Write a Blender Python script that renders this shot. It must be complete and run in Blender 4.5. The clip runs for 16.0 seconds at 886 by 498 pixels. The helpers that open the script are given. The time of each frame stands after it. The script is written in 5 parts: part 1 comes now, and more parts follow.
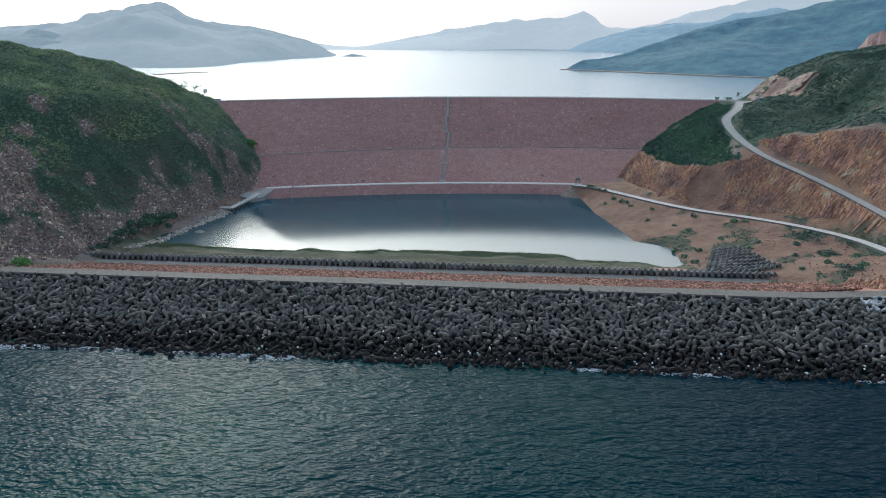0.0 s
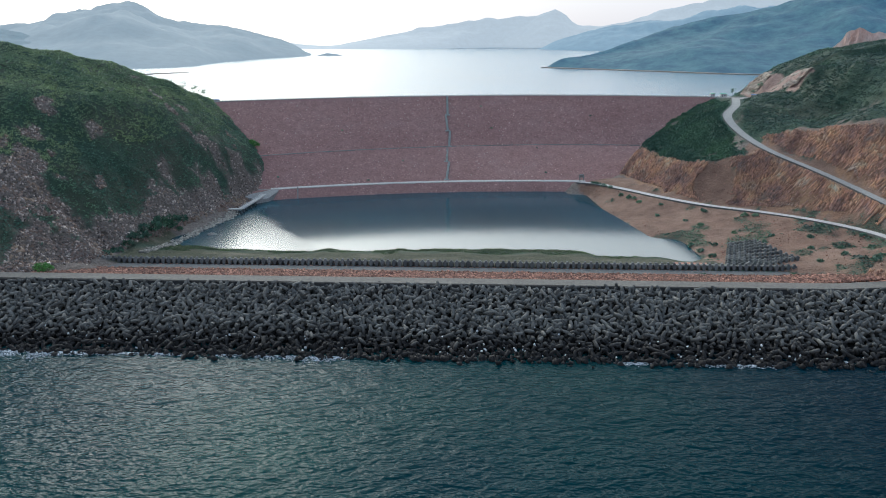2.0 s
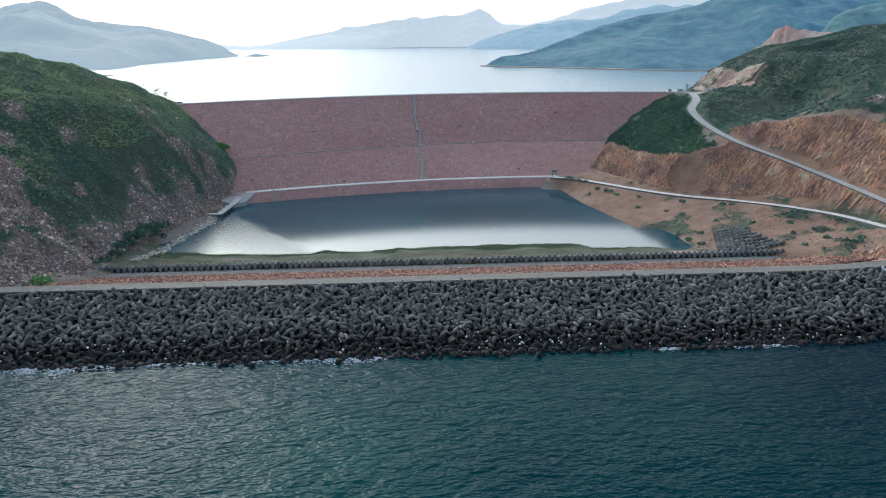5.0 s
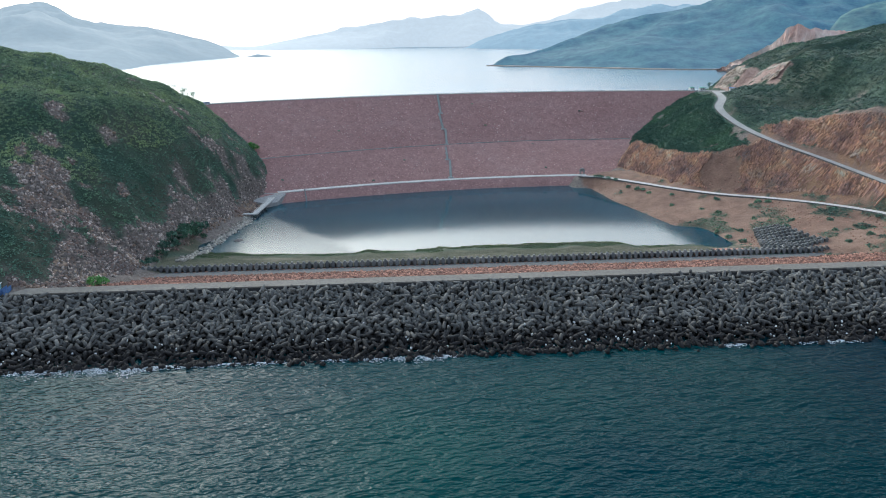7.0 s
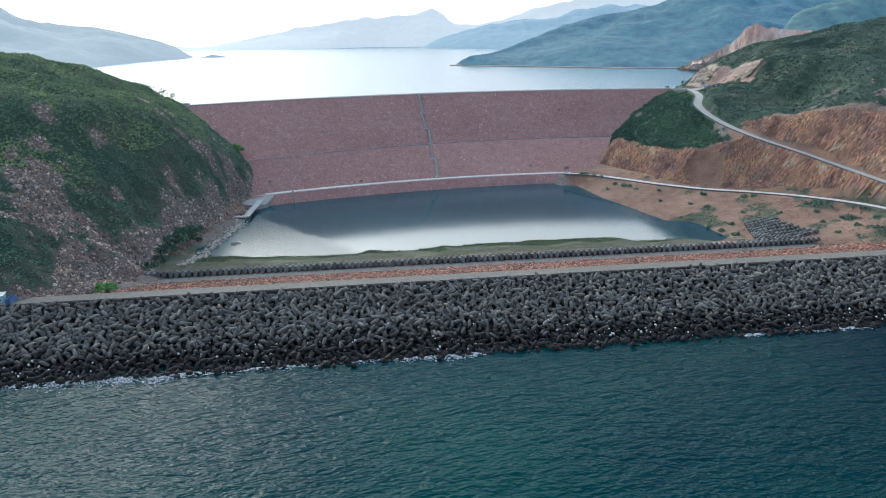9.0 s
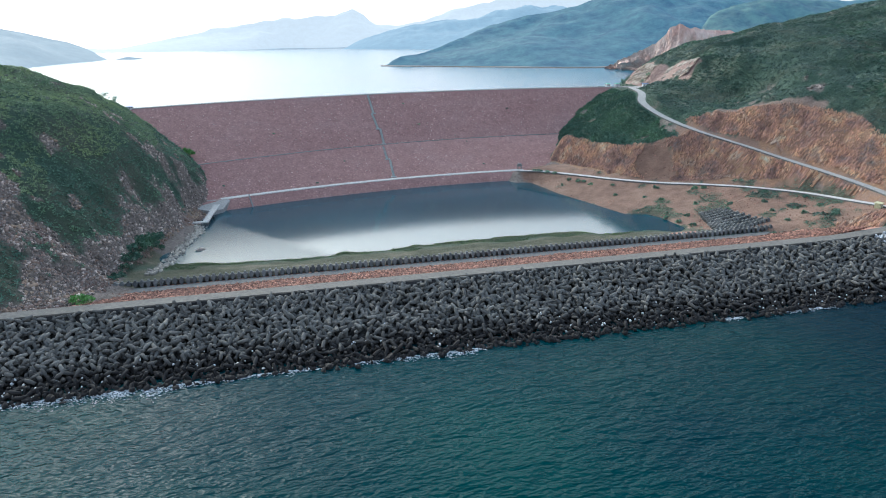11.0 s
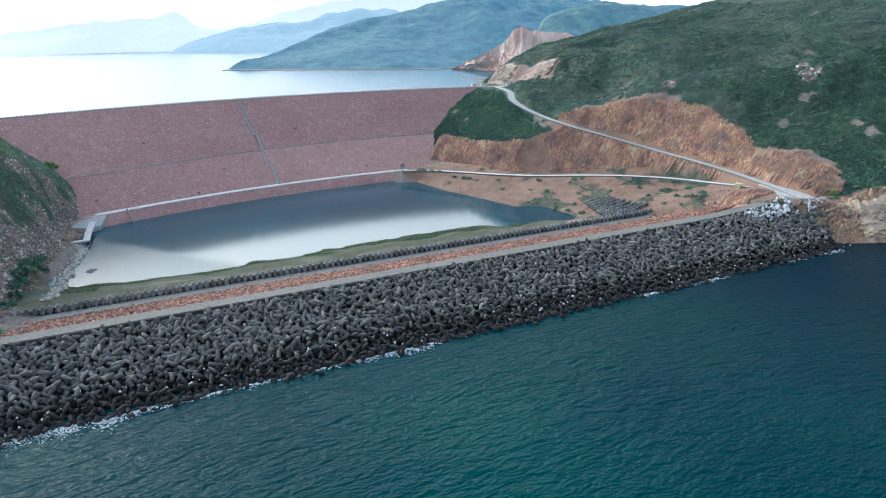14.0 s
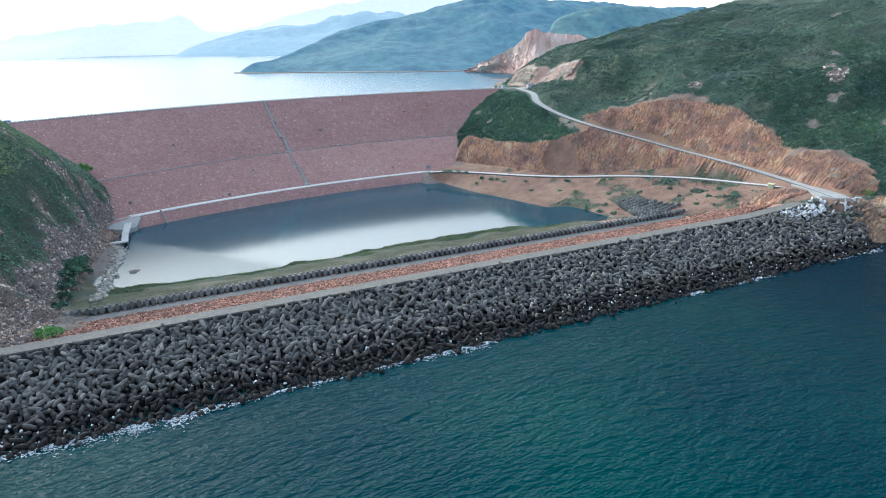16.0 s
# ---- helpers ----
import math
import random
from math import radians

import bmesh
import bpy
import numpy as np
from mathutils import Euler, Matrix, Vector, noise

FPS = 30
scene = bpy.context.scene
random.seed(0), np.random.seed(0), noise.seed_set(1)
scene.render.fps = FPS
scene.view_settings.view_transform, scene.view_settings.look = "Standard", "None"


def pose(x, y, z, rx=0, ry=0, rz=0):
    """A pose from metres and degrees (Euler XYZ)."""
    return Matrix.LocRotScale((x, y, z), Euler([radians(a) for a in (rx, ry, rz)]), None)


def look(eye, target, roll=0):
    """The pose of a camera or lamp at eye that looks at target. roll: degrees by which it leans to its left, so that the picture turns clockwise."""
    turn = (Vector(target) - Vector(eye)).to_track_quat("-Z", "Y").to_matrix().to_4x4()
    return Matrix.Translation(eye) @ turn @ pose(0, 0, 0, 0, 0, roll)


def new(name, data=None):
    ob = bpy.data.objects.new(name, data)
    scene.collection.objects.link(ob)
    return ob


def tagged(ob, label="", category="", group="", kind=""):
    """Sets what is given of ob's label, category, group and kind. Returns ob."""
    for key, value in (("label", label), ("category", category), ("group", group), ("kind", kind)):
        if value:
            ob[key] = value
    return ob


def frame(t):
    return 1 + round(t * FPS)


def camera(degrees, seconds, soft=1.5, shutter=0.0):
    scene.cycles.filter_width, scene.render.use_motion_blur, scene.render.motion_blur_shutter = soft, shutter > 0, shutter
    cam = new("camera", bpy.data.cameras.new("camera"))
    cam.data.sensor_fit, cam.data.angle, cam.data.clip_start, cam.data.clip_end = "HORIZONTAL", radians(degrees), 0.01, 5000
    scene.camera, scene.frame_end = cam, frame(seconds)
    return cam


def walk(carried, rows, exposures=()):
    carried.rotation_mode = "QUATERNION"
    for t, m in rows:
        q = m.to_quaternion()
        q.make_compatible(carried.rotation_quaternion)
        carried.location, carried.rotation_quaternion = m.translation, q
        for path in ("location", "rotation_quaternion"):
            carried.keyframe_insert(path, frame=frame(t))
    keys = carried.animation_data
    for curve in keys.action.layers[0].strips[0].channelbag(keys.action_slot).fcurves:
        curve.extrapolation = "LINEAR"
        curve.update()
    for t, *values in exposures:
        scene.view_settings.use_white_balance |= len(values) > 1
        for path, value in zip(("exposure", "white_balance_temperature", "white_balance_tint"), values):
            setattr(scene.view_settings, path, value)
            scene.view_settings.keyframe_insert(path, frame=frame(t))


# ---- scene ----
cam = camera(63.7, 16.0, soft=1.0)
METRES, EYE, TILT, LEAN, TURN = 220.0, 118.8, -16.6, 0.0, 5.6
ROWS = [
    (0.0, 0.0, 0.0, 0.0, -0.0, 0.0, 0.0),
    (0.5, -0.032, -0.0009, -0.0005, -0.31, -0.01, 0.16),
    (1.0, -0.0621, -0.0014, -0.001, -0.88, -0.03, 0.41),
    (1.5, -0.0956, -0.0017, -0.0007, -1.89, -0.07, 0.75),
    (2.0, -0.1279, -0.0012, 0.0002, -2.3, -0.12, 0.94),
    (2.5, -0.1598, -0.0007, 0.0006, -3.04, -0.15, 1.21),
    (3.0, -0.191, -0.0001, -0.0006, -3.93, -0.13, 1.53),
    (5.5, -0.3532, 0.0112, 0.0024, -8.56, -0.38, 3.15),
    (6.0, -0.3851, 0.0153, 0.0033, -8.55, -0.37, 3.18),
    (6.5, -0.4172, 0.0196, 0.0043, -8.54, -0.37, 3.23),
    (7.0, -0.4487, 0.0241, 0.0054, -8.66, -0.38, 3.3),
    (7.5, -0.4807, 0.0291, 0.0069, -9.24, -0.42, 3.49),
    (8.0, -0.5125, 0.0342, 0.0086, -9.79, -0.46, 3.68),
    (8.5, -0.5435, 0.0395, 0.0105, -10.9, -0.55, 4.03),
    (9.0, -0.5753, 0.0447, 0.0111, -12.36, -0.62, 4.46),
    (11.5, -0.7316, 0.0794, 0.0207, -21.34, -1.46, 7.11),
    (12.0, -0.7621, 0.0882, 0.0233, -24.67, -1.87, 8.01),
    (12.5, -0.7932, 0.0984, 0.0264, -26.72, -2.14, 8.56),
    (13.0, -0.8213, 0.1085, 0.0286, -28.72, -2.4, 9.13),
    (13.5, -0.8538, 0.1212, 0.0327, -31.01, -2.73, 9.7),
    (14.0, -0.8839, 0.1346, 0.0365, -31.59, -2.77, 9.89),
    (14.5, -0.9125, 0.1486, 0.0408, -31.58, -2.74, 9.94),
    (15.0, -0.9375, 0.1608, 0.044, -31.56, -2.67, 9.97),
    (15.5, -0.9575, 0.1703, 0.0465, -31.54, -2.62, 10.0),
    (16.0, -0.9714, 0.1769, 0.0483, -31.49, -2.56, 10.01),
]
walk(cam, [(t, pose(0, 0, EYE, TILT, LEAN, TURN) @ pose(METRES * x, METRES * y, METRES * z, 90 + pitch, roll, yaw)) for t, x, y, z, yaw, pitch, roll in ROWS],
     exposures=[(0.0, 0.45, 5850, 5), (3.0, 0.55, 5850, 5), (5.5, 0.75, 5850, 5), (9.0, 0.86, 5820, 5), (12.5, 1.1, 5730, 4), (16.0, 1.26, 5720, 4)])


# ---------- world and sun ----------
SUN_AZ, SUN_EL = -26.0, 26.0          # degrees: from +y towards +x, above the horizon
world = bpy.data.worlds.new("sky")
scene.world = world
world.use_nodes = True
wn, wl = world.node_tree.nodes, world.node_tree.links
wn.clear()
sky = wn.new("ShaderNodeTexSky")
sky.sky_type, sky.sun_disc = "NISHITA", False
sky.sun_elevation, sky.sun_rotation = radians(SUN_EL), radians(SUN_AZ)
sky.air_density, sky.dust_density, sky.ozone_density, sky.altitude = 1.0, 2.0, 2.0, 100
bgd, wout = wn.new("ShaderNodeBackground"), wn.new("ShaderNodeOutputWorld")
bgd.inputs["Strength"].default_value = 1.0
# thin bright overcast over the clear sky: white haze along the horizon, blue-grey overhead
dirn, sepz, veil, half = wn.new("ShaderNodeTexCoord"), wn.new("ShaderNodeSeparateXYZ"), wn.new("ShaderNodeValToRGB"), wn.new("ShaderNodeMixRGB")
wl.new(dirn.outputs["Generated"], sepz.inputs[0])
wl.new(sepz.outputs["Z"], veil.inputs[0])
for _ in range(3):
    veil.color_ramp.elements.new(0.5)
for el, (p_, c_) in zip(veil.color_ramp.elements, [(0.0, (0.585, 0.55, 0.575)), (0.16, (0.66, 0.625, 0.645)), (0.30, (0.44, 0.47, 0.54)), (0.46, (0.20, 0.26, 0.36)), (1.0, (0.35, 0.43, 0.56))]):
    el.position, el.color = p_, (*c_, 1)
dim = wn.new("ShaderNodeMixRGB")
dim.blend_type, dim.inputs[0].default_value, dim.inputs[2].default_value = "MULTIPLY", 1.0, (0.12, 0.12, 0.12, 1)
wl.new(sky.outputs[0], dim.inputs[1])
half.inputs[0].default_value = 0.88
wl.new(dim.outputs[0], half.inputs[1])
wl.new(veil.outputs[0], half.inputs[2])


def sky_glow(below, azimuth, elevation, wide, sharp, colour):
    """Cloud lit by the hidden sun: a soft lobe, stretched along the axes that wide makes small."""
    a, e = radians(azimuth), radians(elevation)
    middle = Vector((math.sin(a) * math.cos(e), math.cos(a) * math.cos(e), math.sin(e)))
    squash, unit, dot = wn.new("ShaderNodeVectorMath"), wn.new("ShaderNodeVectorMath"), wn.new("ShaderNodeVectorMath")
    floor0, power = wn.new("ShaderNodeMath"), wn.new("ShaderNodeMath")
    scaled, total = wn.new("ShaderNodeMixRGB"), wn.new("ShaderNodeMixRGB")
    squash.operation, squash.inputs[1].default_value, unit.operation = "MULTIPLY", wide, "NORMALIZE"
    wl.new(dirn.outputs["Generated"], squash.inputs[0])
    wl.new(squash.outputs[0], unit.inputs[0])
    dot.operation, dot.inputs[1].default_value = "DOT_PRODUCT", (middle * Vector(wide)).normalized()
    wl.new(unit.outputs[0], dot.inputs[0])
    floor0.operation, floor0.inputs[1].default_value = "MAXIMUM", 0.0
    wl.new(dot.outputs["Value"], floor0.inputs[0])
    power.operation, power.use_clamp, power.inputs[1].default_value = "POWER", True, sharp
    wl.new(floor0.outputs[0], power.inputs[0])
    scaled.blend_type, scaled.inputs[0].default_value, scaled.inputs[2].default_value = "MULTIPLY", 1.0, (*colour, 1)
    wl.new(power.outputs[0], scaled.inputs[1])
    total.blend_type, total.inputs[0].default_value = "ADD", 1.0
    wl.new(below, total.inputs[1])
    wl.new(scaled.outputs[0], total.inputs[2])
    return total.outputs[0]


lit = sky_glow(half.outputs[0], SUN_AZ, 20.0, (0.18, 1.0, 1.0), 66.0, (2.8, 2.58, 2.2))
lit = sky_glow(lit, SUN_AZ, 38.0, (1.0, 1.0, 0.55), 20.0, (3.4, 3.15, 2.6))
wl.new(lit, bgd.inputs["Color"])
wl.new(bgd.outputs[0], wout.inputs["Surface"])
sun = new("sun", bpy.data.lights.new("sun", "SUN"))
sun.data.energy, sun.data.angle, sun.data.color = 0.7, radians(22), (1.0, 0.92, 0.82)
sun.matrix_world = look((900 * math.sin(radians(SUN_AZ)), 900 * math.cos(radians(SUN_AZ)), 900 * math.tan(radians(SUN_EL))), (0, 0, 0))


# ---------- materials ----------
def mat(name, rough=0.85, metal=0.0):
    m = bpy.data.materials.new(name)
    m.use_nodes = True
    b = m.node_tree.nodes["Principled BSDF"]
    b.inputs["Roughness"].default_value, b.inputs["Metallic"].default_value = rough, metal
    return m, m.node_tree.nodes, m.node_tree.links, b


def noise_of(n, l, scale, detail=6.0, rough=0.6, coord=None, stretch=(1, 1, 1), turn=0):
    if coord is None:
        geo = n.new("ShaderNodeNewGeometry")
        coord = geo.outputs["Position"]
    mp = n.new("ShaderNodeMapping")
    mp.inputs["Scale"].default_value, mp.inputs["Rotation"].default_value = stretch, (0, 0, radians(turn))
    l.new(coord, mp.inputs["Vector"])
    t = n.new("ShaderNodeTexNoise")
    t.inputs["Scale"].default_value, t.inputs["Detail"].default_value, t.inputs["Roughness"].default_value = scale, detail, rough
    l.new(mp.outputs[0], t.inputs["Vector"])
    return t.outputs["Fac"]


def ramp(n, l, fac, stops):
    r = n.new("ShaderNodeValToRGB")
    while len(r.color_ramp.elements) < len(stops):
        r.color_ramp.elements.new(0.5)
    for e, (p, c) in zip(r.color_ramp.elements, stops):
        e.position, e.color = p, (*c, 1)
    l.new(fac, r.inputs[0])
    return r.outputs[0]


def mix(n, l, fac, a, b, kind="MIX"):
    x = n.new("ShaderNodeMixRGB")
    x.blend_type = kind
    for key, v in (("Fac", fac), ("Color1", a), ("Color2", b)):
        if isinstance(v, (int, float)):
            x.inputs[key].default_value = v
        elif isinstance(v, tuple):
            x.inputs[key].default_value = (*v, 1)
        else:
            l.new(v, x.inputs[key])
    return x.outputs[0]


def bump(n, l, b, height, strength=0.5, dist=0.3):
    u = n.new("ShaderNodeBump")
    u.inputs["Strength"].default_value, u.inputs["Distance"].default_value = strength, dist
    l.new(height, u.inputs["Height"])
    l.new(u.outputs[0], b.inputs["Normal"])


def attr(n, name):
    a = n.new("ShaderNodeAttribute")
    a.attribute_name = name
    return a.outputs["Fac"]


def mottled(name, dark, light, big=0.05, small=1.5, rough=0.9, relief=0.4, dist=0.15, per="", spread=(0.62, 1.0, 1.45)):
    """A weathered matt surface: two scales of noise, and for loose pieces a shade of each one's own."""
    m, n, l, b = mat(name, rough)
    c = ramp(n, l, noise_of(n, l, big), [(0.3, dark), (0.7, light)])
    f = noise_of(n, l, small, 8, 0.7)
    c = mix(n, l, 0.55, c, ramp(n, l, f, [(0.25, tuple(0.35 * v for v in dark)), (0.75, tuple(min(1, 1.5 * v) for v in light))]))
    if per:
        if per == "object":
            src = n.new("ShaderNodeObjectInfo").outputs["Random"]
        else:
            src = n.new("ShaderNodeNewGeometry").outputs["Random Per Island"]
        c = mix(n, l, 1.0, c, ramp(n, l, src, [(0.0, (spread[0],) * 3), (0.6, (spread[1], 0.99 * spread[1], 0.97 * spread[1])), (1.0, (spread[2], 0.98 * spread[2], 0.94 * spread[2]))]), "MULTIPLY")
    l.new(c, b.inputs["Base Color"])
    bump(n, l, b, f, relief, dist)
    return m


CONCRETE = mottled("pale_concrete", (0.105, 0.108, 0.103), (0.18, 0.178, 0.168), 0.08, 1.2)
PAVING = mottled("worn_paving", (0.125, 0.116, 0.10), (0.20, 0.186, 0.162), 0.05, 0.7)
STAIR = mottled("stair_concrete", (0.33, 0.36, 0.34), (0.45, 0.48, 0.455), 0.2, 2.0)
PALE_ROAD = mottled("pale_road", (0.40, 0.39, 0.375), (0.56, 0.545, 0.52), 0.05, 0.8, relief=0.1)
ROADWAY = mottled("worn_road", (0.27, 0.265, 0.25), (0.39, 0.38, 0.36), 0.05, 0.8, relief=0.1)
BLOCK = mottled("block_concrete", (0.10, 0.108, 0.108), (0.18, 0.188, 0.185), 0.1, 1.0, per="object")
WHITE_BLOCK = mottled("fresh_concrete", (0.42, 0.44, 0.46), (0.60, 0.62, 0.64), 0.2, 1.0, per="object")
METAL_GREY = mottled("galvanised_steel", (0.15, 0.165, 0.16), (0.24, 0.25, 0.245), 0.3, 3.0, rough=0.6)
PAINT_WHITE = mottled("white_paint", (0.6, 0.6, 0.6), (0.75, 0.75, 0.74), 0.3, 2.0, rough=0.6, relief=0.1)
HUT_PAINT = mottled("yellow_paint", (0.5, 0.48, 0.28), (0.62, 0.6, 0.36), 0.5, 2.0, relief=0.1)
# near black: the shade in the gaps between the dolosse, put into the colour
SHADED_CORE = mottled("shaded_core_rock", (0.012, 0.011, 0.01), (0.03, 0.028, 0.026), 0.1, 1.0)
DAM_STONE = mottled("dam_stone", (0.48, 0.34, 0.30), (0.60, 0.46, 0.42), 0.06, 1.3, per="island")
RED_STONE = mottled("red_rubble", (0.125, 0.058, 0.042), (0.30, 0.155, 0.115), 0.06, 1.3, per="island", spread=(0.4, 1.0, 2.0))
GREY_STONE = mottled("grey_scree", (0.13, 0.10, 0.088), (0.42, 0.36, 0.32), 0.06, 1.3, per="island", spread=(0.35, 0.9, 2.0))


def dolos_material(name, per):
    """Grey cast concrete, dark with weed and wet below the splash line."""
    m, n, l, b = mat(name, 0.85)
    geo = n.new("ShaderNodeNewGeometry")
    f = noise_of(n, l, 0.9, 8, 0.7)
    c = ramp(n, l, f, [(0.3, (0.086, 0.084, 0.078)), (0.7, (0.185, 0.180, 0.165))])
    src = n.new("ShaderNodeObjectInfo").outputs["Random"] if per == "object" else geo.outputs["Random Per Island"]
    c = mix(n, l, 1.0, c, ramp(n, l, src, [(0.0, (0.62, 0.62, 0.62)), (0.7, (1.05, 1.05, 1.03)), (1.0, (1.6, 1.58, 1.52))]), "MULTIPLY")
    sep = n.new("ShaderNodeSeparateXYZ")
    l.new(geo.outputs["Position"], sep.inputs[0])
    add = n.new("ShaderNodeMath")
    add.operation = "MULTIPLY_ADD"
    add.inputs[1].default_value, add.inputs[2].default_value = 4.0, -2.0
    l.new(noise_of(n, l, 0.15, 3), add.inputs[0])
    ht = n.new("ShaderNodeMath")
    ht.operation = "ADD"
    l.new(sep.outputs["Z"], ht.inputs[0]), l.new(add.outputs[0], ht.inputs[1])
    rng = n.new("ShaderNodeMapRange")
    rng.inputs["From Min"].default_value, rng.inputs["From Max"].default_value = 2.6, 6.0
    l.new(ht.outputs[0], rng.inputs["Value"])
    c = mix(n, l, rng.outputs[0], (0.015, 0.013, 0.012), c)
    l.new(c, b.inputs["Base Color"])
    bump(n, l, b, f, 0.3, 0.1)
    return m


DOLOS_ONE, DOLOS_MANY = dolos_material("dolos_concrete", "object"), dolos_material("dolos_concrete_many", "island")


def dam_material():
    """Tipped red volcanic rock: stones by cells, broad stains, pale streaks of smaller spoil."""
    m, n, l, b = mat("red_rockfill", 0.95)
    geo = n.new("ShaderNodeNewGeometry")
    v = n.new("ShaderNodeTexVoronoi")
    v.inputs["Scale"].default_value = 1.1
    l.new(geo.outputs["Position"], v.inputs["Vector"])
    big = noise_of(n, l, 0.02, 5, 0.6, stretch=(1, 1, 2.5))
    mid = noise_of(n, l, 0.16, 6, 0.7)
    c = ramp(n, l, big, [(0.3, (0.30, 0.16, 0.14)), (0.55, (0.355, 0.205, 0.178)), (0.75, (0.385, 0.25, 0.222))])
    c = mix(n, l, 0.5, c, ramp(n, l, mid, [(0.3, (0.17, 0.09, 0.085)), (0.7, (0.36, 0.215, 0.19))]))
    stone = n.new("ShaderNodeSeparateColor")
    l.new(v.outputs["Color"], stone.inputs[0])
    c = mix(n, l, 0.75, c, ramp(n, l, stone.outputs[0], [(0.0, (0.84, 0.81, 0.81)), (0.5, (1.08, 1.08, 1.08)), (0.93, (1.26, 1.24, 1.24)), (1.0, (1.9, 1.9, 1.9))]), "MULTIPLY")
    l.new(c, b.inputs["Base Color"])
    bump(n, l, b, v.outputs["Distance"], 0.4, 0.5)
    return m


RED_FILL = dam_material()


def cliff_material(name, cols, per):
    m, n, l, b = mat(name, 0.9)
    f = noise_of(n, l, 0.5, 8, 0.7)
    c = ramp(n, l, noise_of(n, l, 0.09, 7, 0.7), [(0.36, cols[0]), (0.45, cols[1]), (0.55, cols[2]), (0.64, cols[3])])
    if per:
        src = n.new("ShaderNodeNewGeometry").outputs["Random Per Island"]
        c = mix(n, l, 1.0, c, ramp(n, l, src, [(0.0, (0.34, 0.30, 0.30)), (0.25, (0.82, 0.80, 0.80)), (0.8, (1.12, 1.10, 1.08)), (1.0, (1.5, 1.5, 1.48))]), "MULTIPLY")
    c = mix(n, l, 1.0, c, ramp(n, l, noise_of(n, l, 0.05, 5, 0.62), [(0.36, (0.50, 0.42, 0.46)), (0.45, (0.92, 0.84, 0.84)), (0.53, (1.12, 0.98, 0.86)), (0.60, (1.18, 1.12, 0.90)), (0.68, (1.1, 1.3, 1.25))]), "MULTIPLY")
    c = mix(n, l, 0.35, c, ramp(n, l, f, [(0.3, (0.07, 0.045, 0.035)), (0.75, (0.5, 0.36, 0.26))]))
    l.new(c, b.inputs["Base Color"])
    bump(n, l, b, f, 0.5, 0.3)
    return m


ORANGE_ROCK = cliff_material("orange_columnar_rock", [(0.22, 0.18, 0.17), (0.45, 0.26, 0.205), (0.60, 0.345, 0.215), (0.60, 0.51, 0.40)], True)


BROWN_ROCK = cliff_material("brown_crag", [(0.12, 0.095, 0.088), (0.22, 0.17, 0.148), (0.30, 0.235, 0.20), (0.40, 0.34, 0.30)], True)
TAN_ROCK = cliff_material("tan_rock", [(0.22, 0.16, 0.12), (0.36, 0.25, 0.165), (0.42, 0.30, 0.20), (0.46, 0.37, 0.27)], True)


def ground_material():
    m, n, l, b = mat("hillside", 0.95)
    f = noise_of(n, l, 0.55, 8, 0.72)
    mid = noise_of(n, l, 0.12, 7, 0.65)
    big = noise_of(n, l, 0.022, 5, 0.6)
    rock = mix(n, l, 0.6, ramp(n, l, mid, [(0.3, (0.085, 0.064, 0.055)), (0.7, (0.25, 0.195, 0.17))]),
               ramp(n, l, f, [(0.3, (0.035, 0.028, 0.024)), (0.7, (0.37, 0.32, 0.27))]))
    soil = mix(n, l, 0.45, ramp(n, l, big, [(0.35, (0.19, 0.106, 0.074)), (0.5, (0.25, 0.148, 0.104)), (0.65, (0.315, 0.208, 0.15))]),
               ramp(n, l, mid, [(0.35, (0.13, 0.08, 0.055)), (0.65, (0.34, 0.22, 0.16))]))
    orange = mix(n, l, 0.5, ramp(n, l, big, [(0.35, (0.24, 0.12, 0.08)), (0.65, (0.38, 0.22, 0.12))]),
                 ramp(n, l, f, [(0.3, (0.12, 0.07, 0.05)), (0.7, (0.42, 0.27, 0.17))]))
    green = mix(n, l, 0.5, ramp(n, l, big, [(0.3, (0.028, 0.075, 0.055)), (0.48, (0.045, 0.085, 0.058)), (0.58, (0.078, 0.088, 0.062)), (0.7, (0.115, 0.105, 0.08))]),
                ramp(n, l, f, [(0.3, (0.008, 0.024, 0.015)), (0.7, (0.052, 0.105, 0.058))]))
    bank = mix(n, l, 0.45, ramp(n, l, noise_of(n, l, 0.05, 5, 0.65, stretch=(1, 2.2, 1)), [(0.36, (0.030, 0.042, 0.020)), (0.50, (0.070, 0.078, 0.040)), (0.62, (0.17, 0.15, 0.105)), (0.72, (0.25, 0.22, 0.17))]),
               ramp(n, l, f, [(0.3, (0.03, 0.036, 0.018)), (0.7, (0.15, 0.14, 0.095))]))
    c = mix(n, l, attr(n, "soil"), rock, soil)
    c = mix(n, l, attr(n, "cliff"), c, orange)
    pink = mix(n, l, 0.5, ramp(n, l, mid, [(0.35, (0.24, 0.15, 0.125)), (0.65, (0.38, 0.25, 0.205))]), ramp(n, l, f, [(0.3, (0.18, 0.11, 0.09)), (0.7, (0.46, 0.35, 0.30))]))
    c = mix(n, l, attr(n, "pink"), c, pink)
    c = mix(n, l, attr(n, "bank"), c, bank)
    c = mix(n, l, attr(n, "veg"), c, green)
    l.new(c, b.inputs["Base Color"])
    bump(n, l, b, f, 0.9, 1.3)
    return m


GROUND = ground_material()


